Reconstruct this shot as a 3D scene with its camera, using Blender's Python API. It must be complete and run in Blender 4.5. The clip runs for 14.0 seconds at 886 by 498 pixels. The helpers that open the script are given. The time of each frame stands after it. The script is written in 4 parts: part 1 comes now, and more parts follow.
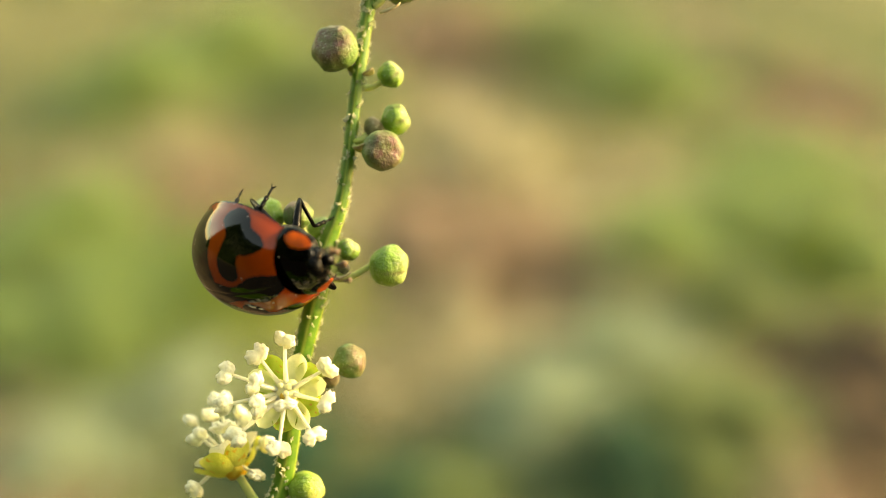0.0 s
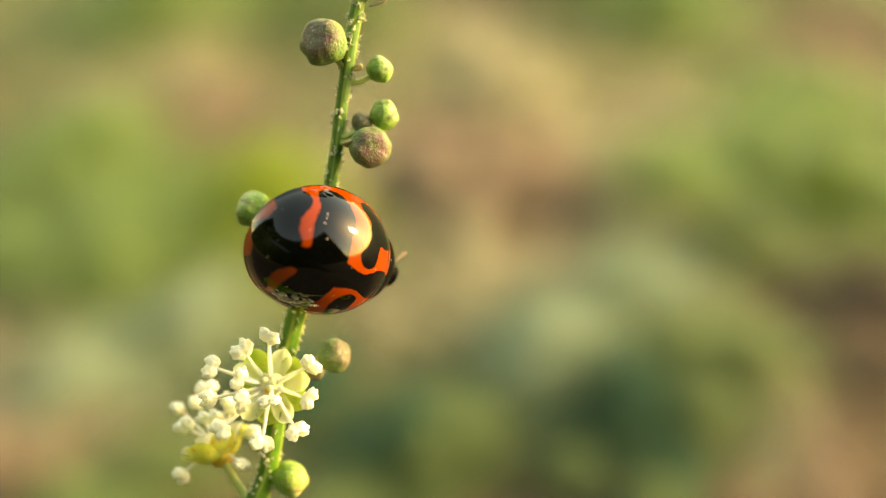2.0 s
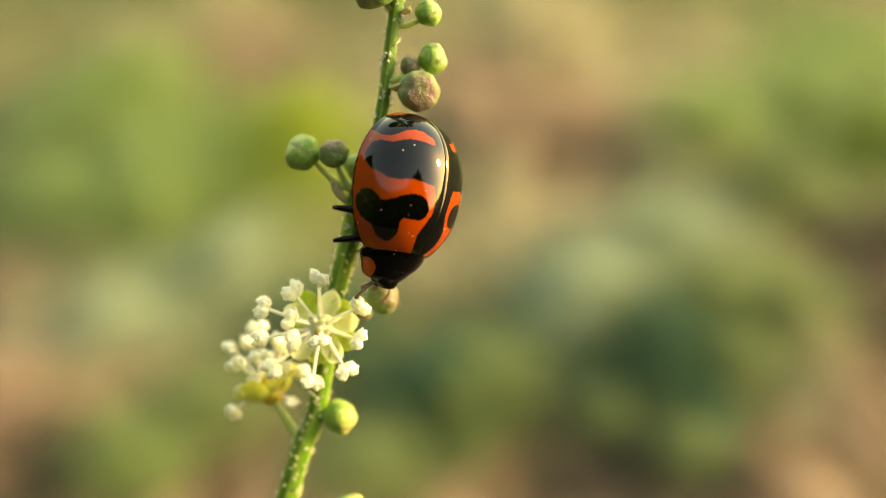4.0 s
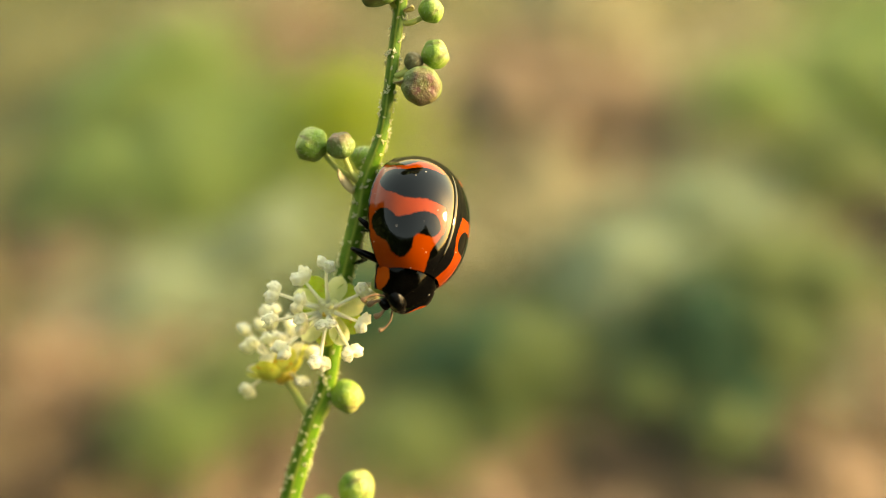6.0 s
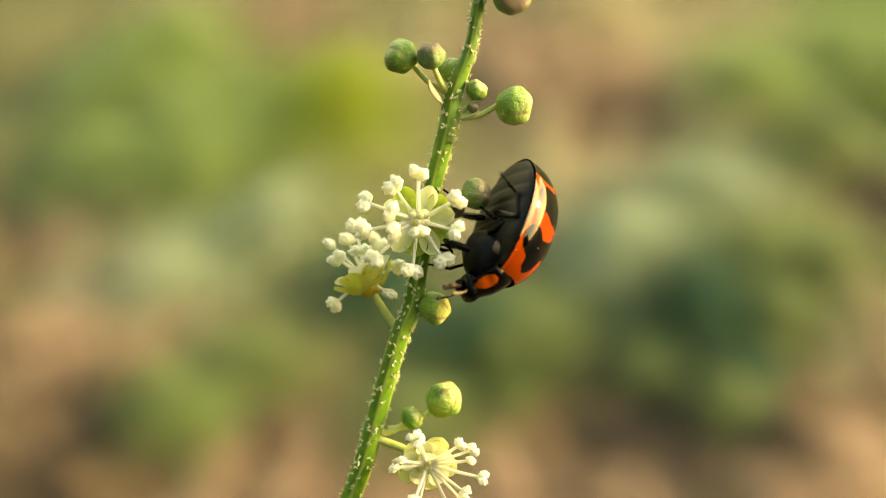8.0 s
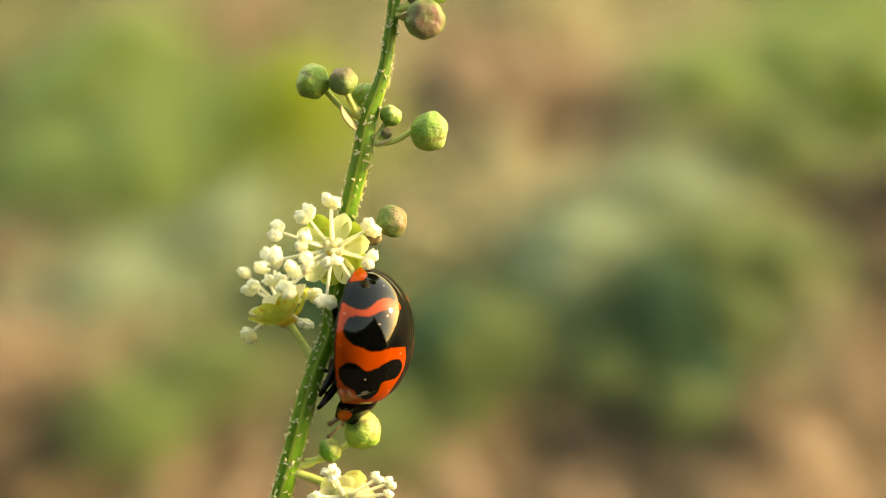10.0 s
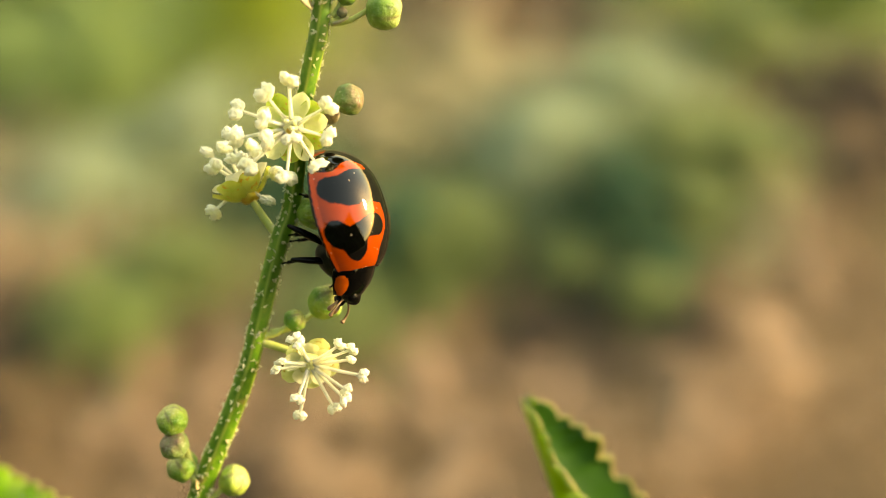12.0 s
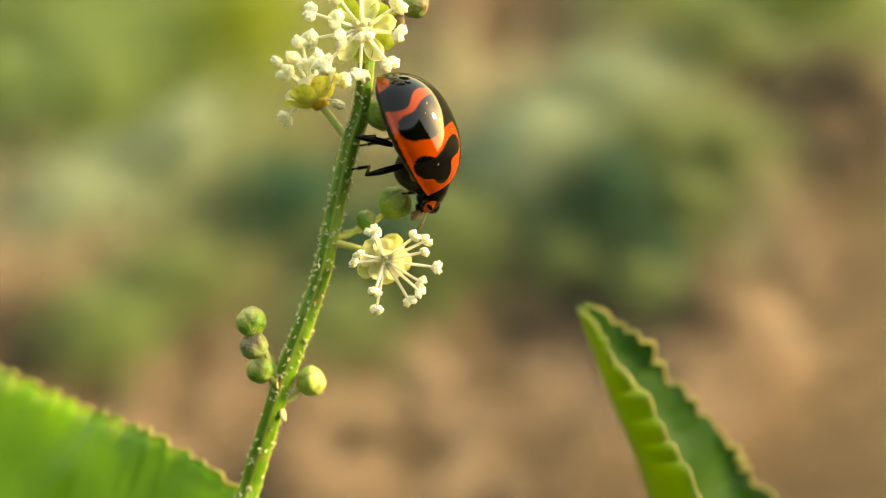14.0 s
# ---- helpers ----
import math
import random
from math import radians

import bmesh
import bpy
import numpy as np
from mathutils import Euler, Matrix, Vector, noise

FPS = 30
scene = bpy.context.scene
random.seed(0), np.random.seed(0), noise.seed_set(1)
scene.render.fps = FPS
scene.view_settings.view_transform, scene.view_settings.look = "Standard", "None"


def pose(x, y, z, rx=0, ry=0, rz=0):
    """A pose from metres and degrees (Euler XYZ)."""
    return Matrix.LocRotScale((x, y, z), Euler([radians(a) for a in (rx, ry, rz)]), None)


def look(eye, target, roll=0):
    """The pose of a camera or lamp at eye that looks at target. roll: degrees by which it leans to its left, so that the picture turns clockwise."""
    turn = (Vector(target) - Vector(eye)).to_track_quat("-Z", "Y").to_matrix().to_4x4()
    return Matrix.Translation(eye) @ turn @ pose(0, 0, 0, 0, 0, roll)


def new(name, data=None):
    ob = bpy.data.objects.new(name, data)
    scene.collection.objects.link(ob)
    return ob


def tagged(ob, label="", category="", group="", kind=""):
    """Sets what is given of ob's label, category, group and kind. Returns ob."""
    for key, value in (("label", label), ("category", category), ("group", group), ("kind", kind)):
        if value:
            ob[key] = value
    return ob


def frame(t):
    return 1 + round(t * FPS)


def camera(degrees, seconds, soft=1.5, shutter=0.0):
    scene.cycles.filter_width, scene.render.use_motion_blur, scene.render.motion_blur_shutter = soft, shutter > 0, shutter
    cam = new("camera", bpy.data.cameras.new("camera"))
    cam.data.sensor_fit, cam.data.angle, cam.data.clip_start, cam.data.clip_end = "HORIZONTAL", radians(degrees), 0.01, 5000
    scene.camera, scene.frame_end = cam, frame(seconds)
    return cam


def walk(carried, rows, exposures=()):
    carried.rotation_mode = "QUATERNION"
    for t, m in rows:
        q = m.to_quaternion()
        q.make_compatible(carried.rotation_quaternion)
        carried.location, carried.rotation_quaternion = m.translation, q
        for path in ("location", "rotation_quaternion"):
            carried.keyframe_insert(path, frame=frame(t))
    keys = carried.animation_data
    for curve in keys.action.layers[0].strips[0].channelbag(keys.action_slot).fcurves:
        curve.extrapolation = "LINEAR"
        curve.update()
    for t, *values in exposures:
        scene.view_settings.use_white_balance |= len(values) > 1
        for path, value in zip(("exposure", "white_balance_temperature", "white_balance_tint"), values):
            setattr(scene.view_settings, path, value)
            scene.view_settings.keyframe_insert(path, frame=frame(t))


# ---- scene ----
cam = camera(46.3, 14.0, soft=0.6)
cam.data.dof.use_dof = True
cam.data.dof.aperture_fstop = 19.0

# The camera's way, in lengths of 40 mm, from its first place above the ground
METRES, EYE, TILT, LEAN, TURN = 0.040, 0.115, -36.0, 0.0, 0.0
ROWS = [
    (0.0, 0.0, 0.0, 0.0, 0.0, 0.0, -0.0),
    (0.5, -0.0444, -0.0096, 0.0127, -0.19, -1.29, -0.23),
    (1.0, -0.0211, -0.0237, 0.0559, 1.36, -2.6, -0.51),
    (1.5, 0.0051, 0.0185, 0.0915, 0.29, -2.6, -0.56),
    (2.0, 0.0261, 0.0031, 0.0721, 1.0, -4.72, -1.25),
    (2.5, 0.0289, 0.0141, 0.0715, 0.75, -6.35, -1.69),
    (3.0, 0.012, -0.0048, 0.0711, 1.93, -7.86, -1.61),
    (3.5, 0.0093, -0.0057, 0.0713, 2.95, -7.93, -1.33),
    (3.7, 0.0096, -0.0043, 0.0718, 2.57, -7.89, -1.36),
    (5.8, 0.0567, -0.0414, 0.09, 6.44, -8.05, -1.03),
    (6.0, 0.0585, -0.0412, 0.0894, 5.58, -9.22, -1.24),
    (6.5, 0.0773, -0.062, 0.0713, 5.32, -10.22, -1.3),
    (7.0, 0.0289, -0.0763, 0.0533, 5.28, -9.64, -1.36),
    (7.5, -0.0262, -0.0765, 0.0354, 4.23, -8.94, -1.19),
    (8.0, -0.0425, -0.0724, 0.0082, 4.18, -9.28, -1.01),
    (8.5, -0.0015, -0.0415, 0.0136, 3.13, -9.48, -0.83),
    (8.7, -0.0012, -0.0406, 0.0141, 2.44, -9.04, -1.10),
    (10.8, 0.0068, -0.0493, 0.0396, 2.78, -9.87, -0.44),
    (11.0, 0.0067, -0.0467, 0.0362, 3.36, -11.07, -0.34),
    (11.5, 0.0057, -0.0736, -0.0049, 1.4, -13.42, -1.03),
    (12.0, 0.0161, -0.09, 0.0183, 0.48, -14.84, -0.39),
    (12.5, -0.0004, -0.1324, -0.0084, -0.43, -13.3, 1.01),
    (13.0, -0.0287, -0.1462, -0.019, -1.06, -11.12, 1.71),
    (13.5, -0.0492, -0.1805, -0.0665, -1.01, -13.4, 1.23),
    (14.0, -0.0794, -0.1634, -0.1107, -1.46, -12.63, 1.36),
]
VIEW = pose(0, 0, EYE, TILT, LEAN, TURN)
walk(cam, [(t, VIEW @ pose(METRES * x, METRES * y, METRES * z, 90 + pitch, roll, yaw)) for t, x, y, z, yaw, pitch, roll in ROWS],
     exposures=[(0.0, 1.17, 10900, 3), (14.0, 1.17, 10900, 3)])

# ---- light ----
SUN_ELEVATION, SUN_AZIMUTH = 19.0, 78.0  # azimuth from +y towards +x
world = bpy.data.worlds.new("world")
scene.world = world
world.use_nodes = True
sky = world.node_tree.nodes.new("ShaderNodeTexSky")
sky.sky_type, sky.sun_disc = "NISHITA", False
sky.sun_elevation, sky.sun_rotation = radians(SUN_ELEVATION), radians(SUN_AZIMUTH)
sky.dust_density = 0.6
haze = world.node_tree.nodes.new("ShaderNodeMix")
haze.data_type, haze.blend_type = "RGBA", "MULTIPLY"
haze.inputs[0].default_value, haze.inputs[7].default_value = 1.0, (1.0, 0.87, 0.71, 1)
world.node_tree.links.new(sky.outputs[0], haze.inputs[6])
world.node_tree.links.new(haze.outputs[2], world.node_tree.nodes["Background"].inputs[0])
world.node_tree.nodes["Background"].inputs[1].default_value = 0.46
sun = new("sun", bpy.data.lights.new("sun", "SUN"))
sun.data.energy, sun.data.angle, sun.data.color = 3.2, radians(6), (1.0, 0.87, 0.67)
az, el = radians(SUN_AZIMUTH), radians(SUN_ELEVATION)
sun.matrix_world = look((0, 0, 1), Vector((0, 0, 1)) - Vector((math.sin(az) * math.cos(el), math.cos(az) * math.cos(el), math.sin(el))))

# ---- materials ----
MM = 0.001


def material(name, rough=0.5, **inputs):
    mat = bpy.data.materials.new(name)
    mat.use_nodes = True
    bsdf = mat.node_tree.nodes["Principled BSDF"]
    bsdf.inputs["Roughness"].default_value = rough
    bsdf.inputs["Subsurface Radius"].default_value = (1.0, 1.0, 0.6)
    for key, value in inputs.items():
        bsdf.inputs[key.replace("_", " ")].default_value = value
    return mat, mat.node_tree, bsdf


def put(tree, kind, **inputs):
    node = tree.nodes.new(kind)
    for key, value in inputs.items():
        if isinstance(value, bpy.types.NodeSocket):
            tree.links.new(value, node.inputs[key])
        else:
            node.inputs[key].default_value = value
    return node


def coords(tree):
    return tree.nodes.new("ShaderNodeTexCoord").outputs["Object"]


def grain(tree, scale, detail=3.0, rough=0.55, vector=None):
    return put(tree, "ShaderNodeTexNoise", Vector=vector or coords(tree), Scale=scale, Detail=detail, Roughness=rough).outputs["Fac"]


def ramp(tree, fac, *stops):
    node = tree.nodes.new("ShaderNodeValToRGB")
    tree.links.new(fac, node.inputs[0])
    ends = node.color_ramp.elements
    while len(ends) < len(stops):
        ends.new(0.5)
    for e, (at, colour) in zip(ends, stops):
        e.position, e.color = at, (*colour, 1)
    return node.outputs[0]


def mixed(tree, fac, a, b, how="MIX"):
    node = tree.nodes.new("ShaderNodeMix")
    node.data_type, node.blend_type = "RGBA", how
    for socket, value in ((node.inputs[0], fac), (node.inputs[6], a), (node.inputs[7], b)):
        if isinstance(value, bpy.types.NodeSocket):
            tree.links.new(value, socket)
        elif isinstance(value, tuple):
            socket.default_value = (*value, 1)
        else:
            socket.default_value = value
    return node.outputs[2]


def attribute(tree, name):
    node = tree.nodes.new("ShaderNodeAttribute")
    node.attribute_name = name
    return node.outputs["Fac"]


def bump(tree, bsdf, height, distance, strength=0.5):
    node = put(tree, "ShaderNodeBump", Height=height, Strength=strength, Distance=distance)
    tree.links.new(node.outputs[0], bsdf.inputs["Normal"])


def leafy(name, dark, light, scale, thin=0.45, rough=0.5, spots=None, rim=None, relief=0.15, inner=0.62):
    """A thin green surface that lets light through."""
    mat, tree, bsdf = material(name, rough)
    colour = ramp(tree, grain(tree, scale), (0.3, dark), (0.7, light))
    if spots:
        colour = mixed(tree, ramp(tree, grain(tree, scale * 5), (0.58, (0, 0, 0)), (0.68, (1, 1, 1))), colour, spots)
    tree.links.new(colour, bsdf.inputs["Base Color"])
    # yellow towards the margin paints in light coming through the curled edge
    if rim:
        colour = mixed(tree, ramp(tree, attribute(tree, "rim"), (inner, (0, 0, 0)), (0.95, (0.85, 0.85, 0.85))), colour, rim)
        tree.links.new(colour, bsdf.inputs["Base Color"])
    bump(tree, bsdf, grain(tree, scale * 4), relief / scale, 0.5)
    glow = put(tree, "ShaderNodeBsdfTranslucent", Color=colour)
    mix = put(tree, "ShaderNodeMixShader", Fac=thin)
    tree.links.new(bsdf.outputs[0], mix.inputs[1])
    tree.links.new(glow.outputs[0], mix.inputs[2])
    tree.links.new(mix.outputs[0], tree.nodes["Material Output"].inputs[0])
    return mat


def stem_material():
    mat, tree, bsdf = material("stem_skin", 0.42, Subsurface_Weight=0.15, Subsurface_Scale=0.0004)
    ridge = attribute(tree, "ridge")
    base = ramp(tree, grain(tree, 500), (0.3, (0.045, 0.14, 0.006)), (0.75, (0.09, 0.22, 0.012)))
    light = mixed(tree, ramp(tree, ridge, (0.60, (0, 0, 0)), (1.0, (0.75, 0.75, 0.75))), base, (0.36, 0.42, 0.075))
    brown = ramp(tree, grain(tree, 900, 2), (0.64, (0, 0, 0)), (0.72, (0.9, 0.9, 0.9)))
    light = mixed(tree, ramp(tree, grain(tree, 2600, 4), (0.45, (0, 0, 0)), (0.75, (0.6, 0.6, 0.6))), light, (0.22, 0.32, 0.04))
    tree.links.new(mixed(tree, brown, light, (0.20, 0.16, 0.05)), bsdf.inputs["Base Color"])
    bump(tree, bsdf, grain(tree, 6000), 0.00003, 0.5)
    return mat


def bud_material(name, green, pale, tip):
    """A mealy bud: green below, its tip and sutures in another colour."""
    mat, tree, bsdf = material(name, 0.55, Subsurface_Weight=0.2, Subsurface_Scale=0.0004)
    skin = ramp(tree, grain(tree, 1100), (0.40, green), (0.62, pale))
    top = ramp(tree, attribute(tree, "tip"), (0.60, (0, 0, 0)), (0.90, (1, 1, 1)))
    top = mixed(tree, 1.0, top, ramp(tree, grain(tree, 2600), (0.3, (0.35, 0.35, 0.35)), (0.6, (1, 1, 1))), "MULTIPLY")
    meal = ramp(tree, grain(tree, 9000, 4), (0.55, (0, 0, 0)), (0.72, (0.45, 0.45, 0.45)))
    colour = mixed(tree, meal, mixed(tree, top, skin, tip), (0.55, 0.58, 0.42))
    suture = ramp(tree, attribute(tree, "groove"), (0.25, (0, 0, 0)), (0.8, (0.75, 0.75, 0.75)))
    colour = mixed(tree, suture, colour, (0.16, 0.13, 0.06))
    tree.links.new(colour, bsdf.inputs["Base Color"])
    bump(tree, bsdf, grain(tree, 5000, 5), 0.00009, 0.8)
    return mat


def waxy(name, dark, light, scale=1800, sub=0.25, rough=0.5, shine=0.5):
    mat, tree, bsdf = material(name, rough, Subsurface_Weight=sub, Subsurface_Scale=0.0004, Specular_IOR_Level=shine)
    tree.links.new(ramp(tree, grain(tree, scale), (0.3, dark), (0.7, light)), bsdf.inputs["Base Color"])
    bump(tree, bsdf, grain(tree, scale * 4), 0.1 / scale, 0.5)
    return mat


def shell_material(name, warm, deep, shine=0.78):
    """Glossy beetle shell: warm ground, black marks with a slightly ragged edge."""
    mat, tree, bsdf = material(name, 0.03, Specular_IOR_Level=shine, IOR=1.36)
    ragged = tree.nodes.new("ShaderNodeMath")
    ragged.operation = "MULTIPLY_ADD"
    tree.links.new(grain(tree, 6500, 4, 0.7), ragged.inputs[0])
    ragged.inputs[1].default_value = 0.24
    tree.links.new(attribute(tree, "mark"), ragged.inputs[2])
    edge = ramp(tree, ragged.outputs[0], (0.61, (1, 1, 1)), (0.64, (0, 0, 0)))
    ground = ramp(tree, grain(tree, 1200), (0.3, deep), (0.7, warm))
    black = ramp(tree, grain(tree, 2000), (0.3, (0.0006, 0.0006, 0.0006)), (0.8, (0.0016, 0.0015, 0.0014)))
    dust = ramp(tree, put(tree, "ShaderNodeTexVoronoi", Vector=coords(tree), Scale=2600.0).outputs["Distance"], (0.045, (1, 1, 1)), (0.07, (0, 0, 0)))
    colour = mixed(tree, edge, ground, black)
    tree.links.new(mixed(tree, dust, colour, (0.6, 0.5, 0.42)), bsdf.inputs["Base Color"])
    bump(tree, bsdf, grain(tree, 14000, 2), 0.000006, 0.25)
    return mat


def soil_material():
    mat, tree, bsdf = material("soil", 0.95)
    big = ramp(tree, grain(tree, 9, 4), (0.3, (0.092, 0.059, 0.030)), (0.55, (0.165, 0.108, 0.056)), (0.75, (0.24, 0.162, 0.088)))
    fine = ramp(tree, grain(tree, 420, 5, 0.7), (0.3, (0.5, 0.5, 0.5)), (0.75, (1.25, 1.2, 1.16)))
    earth = mixed(tree, 1.0, big, fine, "MULTIPLY")
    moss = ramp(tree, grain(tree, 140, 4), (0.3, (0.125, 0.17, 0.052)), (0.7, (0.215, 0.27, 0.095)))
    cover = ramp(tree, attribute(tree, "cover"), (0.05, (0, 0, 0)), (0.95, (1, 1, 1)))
    # unseen near ground is coloured dark to dim what the shell reflects
    painted_dark = ramp(tree, grain(tree, 130, 4), (0.3, (0.018, 0.013, 0.009)), (0.7, (0.05, 0.036, 0.024)))
    tree.links.new(mixed(tree, attribute(tree, "painted_dark"), mixed(tree, cover, earth, moss), painted_dark), bsdf.inputs["Base Color"])
    bump(tree, bsdf, grain(tree, 420, 5, 0.7), 0.002, 0.9)
    return mat


SOIL = soil_material()
STEM = stem_material()
HAIR = waxy("plant_hair", (0.50, 0.50, 0.27), (0.66, 0.65, 0.42), rough=0.4)
BUD_GREEN = bud_material("bud_green", (0.15, 0.29, 0.035), (0.27, 0.42, 0.075), (0.36, 0.44, 0.16))
BUD_PINK = bud_material("bud_pink", (0.09, 0.18, 0.03), (0.18, 0.26, 0.08), (0.17, 0.085, 0.070))
BUD_YELLOW = bud_material("bud_yellow", (0.10, 0.25, 0.02), (0.28, 0.40, 0.055), (0.46, 0.45, 0.15))
BUD_BROWN = bud_material("bud_brown", (0.12, 0.13, 0.05), (0.20, 0.18, 0.09), (0.24, 0.16, 0.10))
PEDICEL = waxy("pedicel_skin", (0.38, 0.46, 0.10), (0.56, 0.58, 0.20))
PETAL = leafy("petal_skin", (0.86, 0.90, 0.44), (0.94, 0.95, 0.66), 1400, 0.5, 0.4)
LIME = leafy("lime_sepal", (0.54, 0.60, 0.09), (0.74, 0.73, 0.22), 900, 0.5, 0.35, spots=(0.70, 0.40, 0.04))
PALE_SEPAL = leafy("pale_sepal", (0.54, 0.60, 0.18), (0.72, 0.73, 0.36), 900, 0.5, 0.35, spots=(0.50, 0.33, 0.07))
SEPAL = leafy("sepal_skin", (0.30, 0.44, 0.035), (0.48, 0.60, 0.12), 1600, 0.5, 0.35, spots=(0.45, 0.25, 0.06))
CREAM = leafy("cream_petal", (0.78, 0.78, 0.50), (0.88, 0.87, 0.68), 1400, 0.45, 0.4)
DISC = waxy("flower_disc", (0.74, 0.70, 0.22), (0.86, 0.83, 0.46), sub=0.6)
CALYX = waxy("yellow_calyx", (0.58, 0.24, 0.02), (0.74, 0.62, 0.08), 900)
FILAMENT = waxy("filament_skin", (0.74, 0.72, 0.46), (0.80, 0.78, 0.56), 2500, 0.8, 0.45)
ANTHER = waxy("anther_skin", (0.76, 0.74, 0.48), (0.82, 0.80, 0.58), 4500, 0.9, 0.5)
for mat in (FILAMENT, ANTHER):
    mat.node_tree.nodes["Principled BSDF"].inputs["Subsurface Scale"].default_value = 0.0008
    mat.node_tree.nodes["Principled BSDF"].inputs["Subsurface Radius"].default_value = (1.0, 1.0, 0.8)
DRY = waxy("dry_bract", (0.24, 0.18, 0.08), (0.45, 0.38, 0.22), 2500)
LEAF = leafy("leaf_blade", (0.14, 0.36, 0.009), (0.25, 0.50, 0.022), 160, 0.55, 0.26, rim=(0.66, 0.68, 0.14), relief=0.02)
# upper side: naturally darker green, with its shade put into the colour too
LEAF_TOP_SHADED = leafy("leaf_upper_side_shaded", (0.010, 0.060, 0.003), (0.026, 0.100, 0.005), 160, 0.12, 0.40, rim=(0.44, 0.50, 0.10), relief=0.02, inner=0.82)
# underside: naturally paler, with the glow of light through it painted in
LEAF_UNDER_GLOW = leafy("leaf_underside_glow", (0.40, 0.66, 0.012), (0.54, 0.78, 0.035), 160, 0.50, 0.4, rim=(0.66, 0.66, 0.16), relief=0.02, inner=0.5)
LEAF_EDGE = leafy("leaf_edge", (0.50, 0.46, 0.14), (0.68, 0.60, 0.28), 900, 0.5, 0.5)
SHELL = shell_material("elytron_shell", (0.31, 0.040, 0.005), (0.25, 0.028, 0.0035))
PLATE = shell_material("pronotum_shell", (0.44, 0.075, 0.010), (0.38, 0.055, 0.008), 0.22)
BLACK = waxy("black_chitin", (0.001, 0.001, 0.001), (0.003, 0.0028, 0.0025), 3000, 0.0, 0.26, 0.13)
BELLY = waxy("black_belly", (0.0015, 0.0015, 0.0015), (0.012, 0.011, 0.009), 3000, 0.0, 0.45, 0.16)
TAN = waxy("tan_mouthparts", (0.10, 0.055, 0.028), (0.24, 0.14, 0.075), 3000, 0.0, 0.4)
EYE_SKIN = waxy("eye_skin", (0.010, 0.009, 0.008), (0.02, 0.018, 0.015), 9000, 0.0, 0.2)


# ---- building ----
def world_of(ob):
    return (world_of(ob.parent) if ob.parent else Matrix.Identity(4)) @ ob.matrix_basis


def part(name, bm, mat, parent=None, label="", at=None, smooth=True, values=None, kind=""):
    """One mesh object. bm is in world metres (parent's metres, if at is given: the place of its origin there)."""
    mesh = bpy.data.meshes.new(name)
    if at is None and parent:
        bmesh.ops.transform(bm, matrix=world_of(parent).inverted(), verts=bm.verts)
    if smooth:
        for f in bm.faces:
            f.smooth = True
    bm.to_mesh(mesh)
    bm.free()
    mesh.materials.append(mat)
    for key, numbers in (values or {}).items():
        mesh.attributes.new(key, "FLOAT", "POINT").data.foreach_set("value", np.asarray(numbers, dtype=np.float32))
    ob = new(name, mesh)
    ob.parent = parent
    if at is not None:
        ob.location = at
    return tagged(ob, label, kind=kind)


def V(x, y, z):
    """A place on the plant: millimetres right, ahead and up from the first eye."""
    return VIEW @ Vector((x * MM, y * MM, z * MM))


def D3(x, y, z):
    return (VIEW.to_3x3() @ Vector((x, y, z))).normalized()


def side_axes(d):
    d = d.normalized()
    a = d.cross(Vector((0.31, 0.2, 0.93)) if abs(d.z) < 0.9 else Vector((1, 0.1, 0))).normalized()
    return a, d.cross(a)


def tube(points, radii, sides=10, bm=None, lobes=0, lobe=0.0, shade=None, caps=True):
    """A round rod through the points, with a radius at each."""
    bm = bm or bmesh.new()
    a = None
    rings = []
    for i, p in enumerate(points):
        d = (points[min(i + 1, len(points) - 1)] - points[max(i - 1, 0)]).normalized()
        a = side_axes(d)[0] if a is None else (a - d * a.dot(d)).normalized()
        b = d.cross(a)
        ring = []
        for k in range(sides):
            w = 2 * math.pi * k / sides
            wave = math.cos(lobes * w) if lobes else 0.0
            ring.append(bm.verts.new(p + (a * math.cos(w) + b * math.sin(w)) * radii[i] * (1 + lobe * wave)))
            if shade is not None:
                shade.append(0.5 + 0.5 * wave)
        rings.append(ring)
    for r, s in zip(rings, rings[1:]):
        for k in range(sides):
            bm.faces.new((r[k], r[(k + 1) % sides], s[(k + 1) % sides], s[k]))
    if caps:
        bm.faces.new(rings[0][::-1])
        bm.faces.new(rings[-1])
    return bm


def smooth_path(points, steps=6):
    """Catmull-Rom through the points."""
    out = []
    for i in range(len(points) - 1):
        p0, p1, p2, p3 = points[max(i - 1, 0)], points[i], points[i + 1], points[min(i + 2, len(points) - 1)]
        for k in range(steps):
            u = k / steps
            out.append(0.5 * (2 * p1 + (p2 - p0) * u + (2 * p0 - 5 * p1 + 4 * p2 - p3) * u * u + (3 * p1 - p0 - 3 * p2 + p3) * u ** 3))
    return out + [points[-1].copy()]


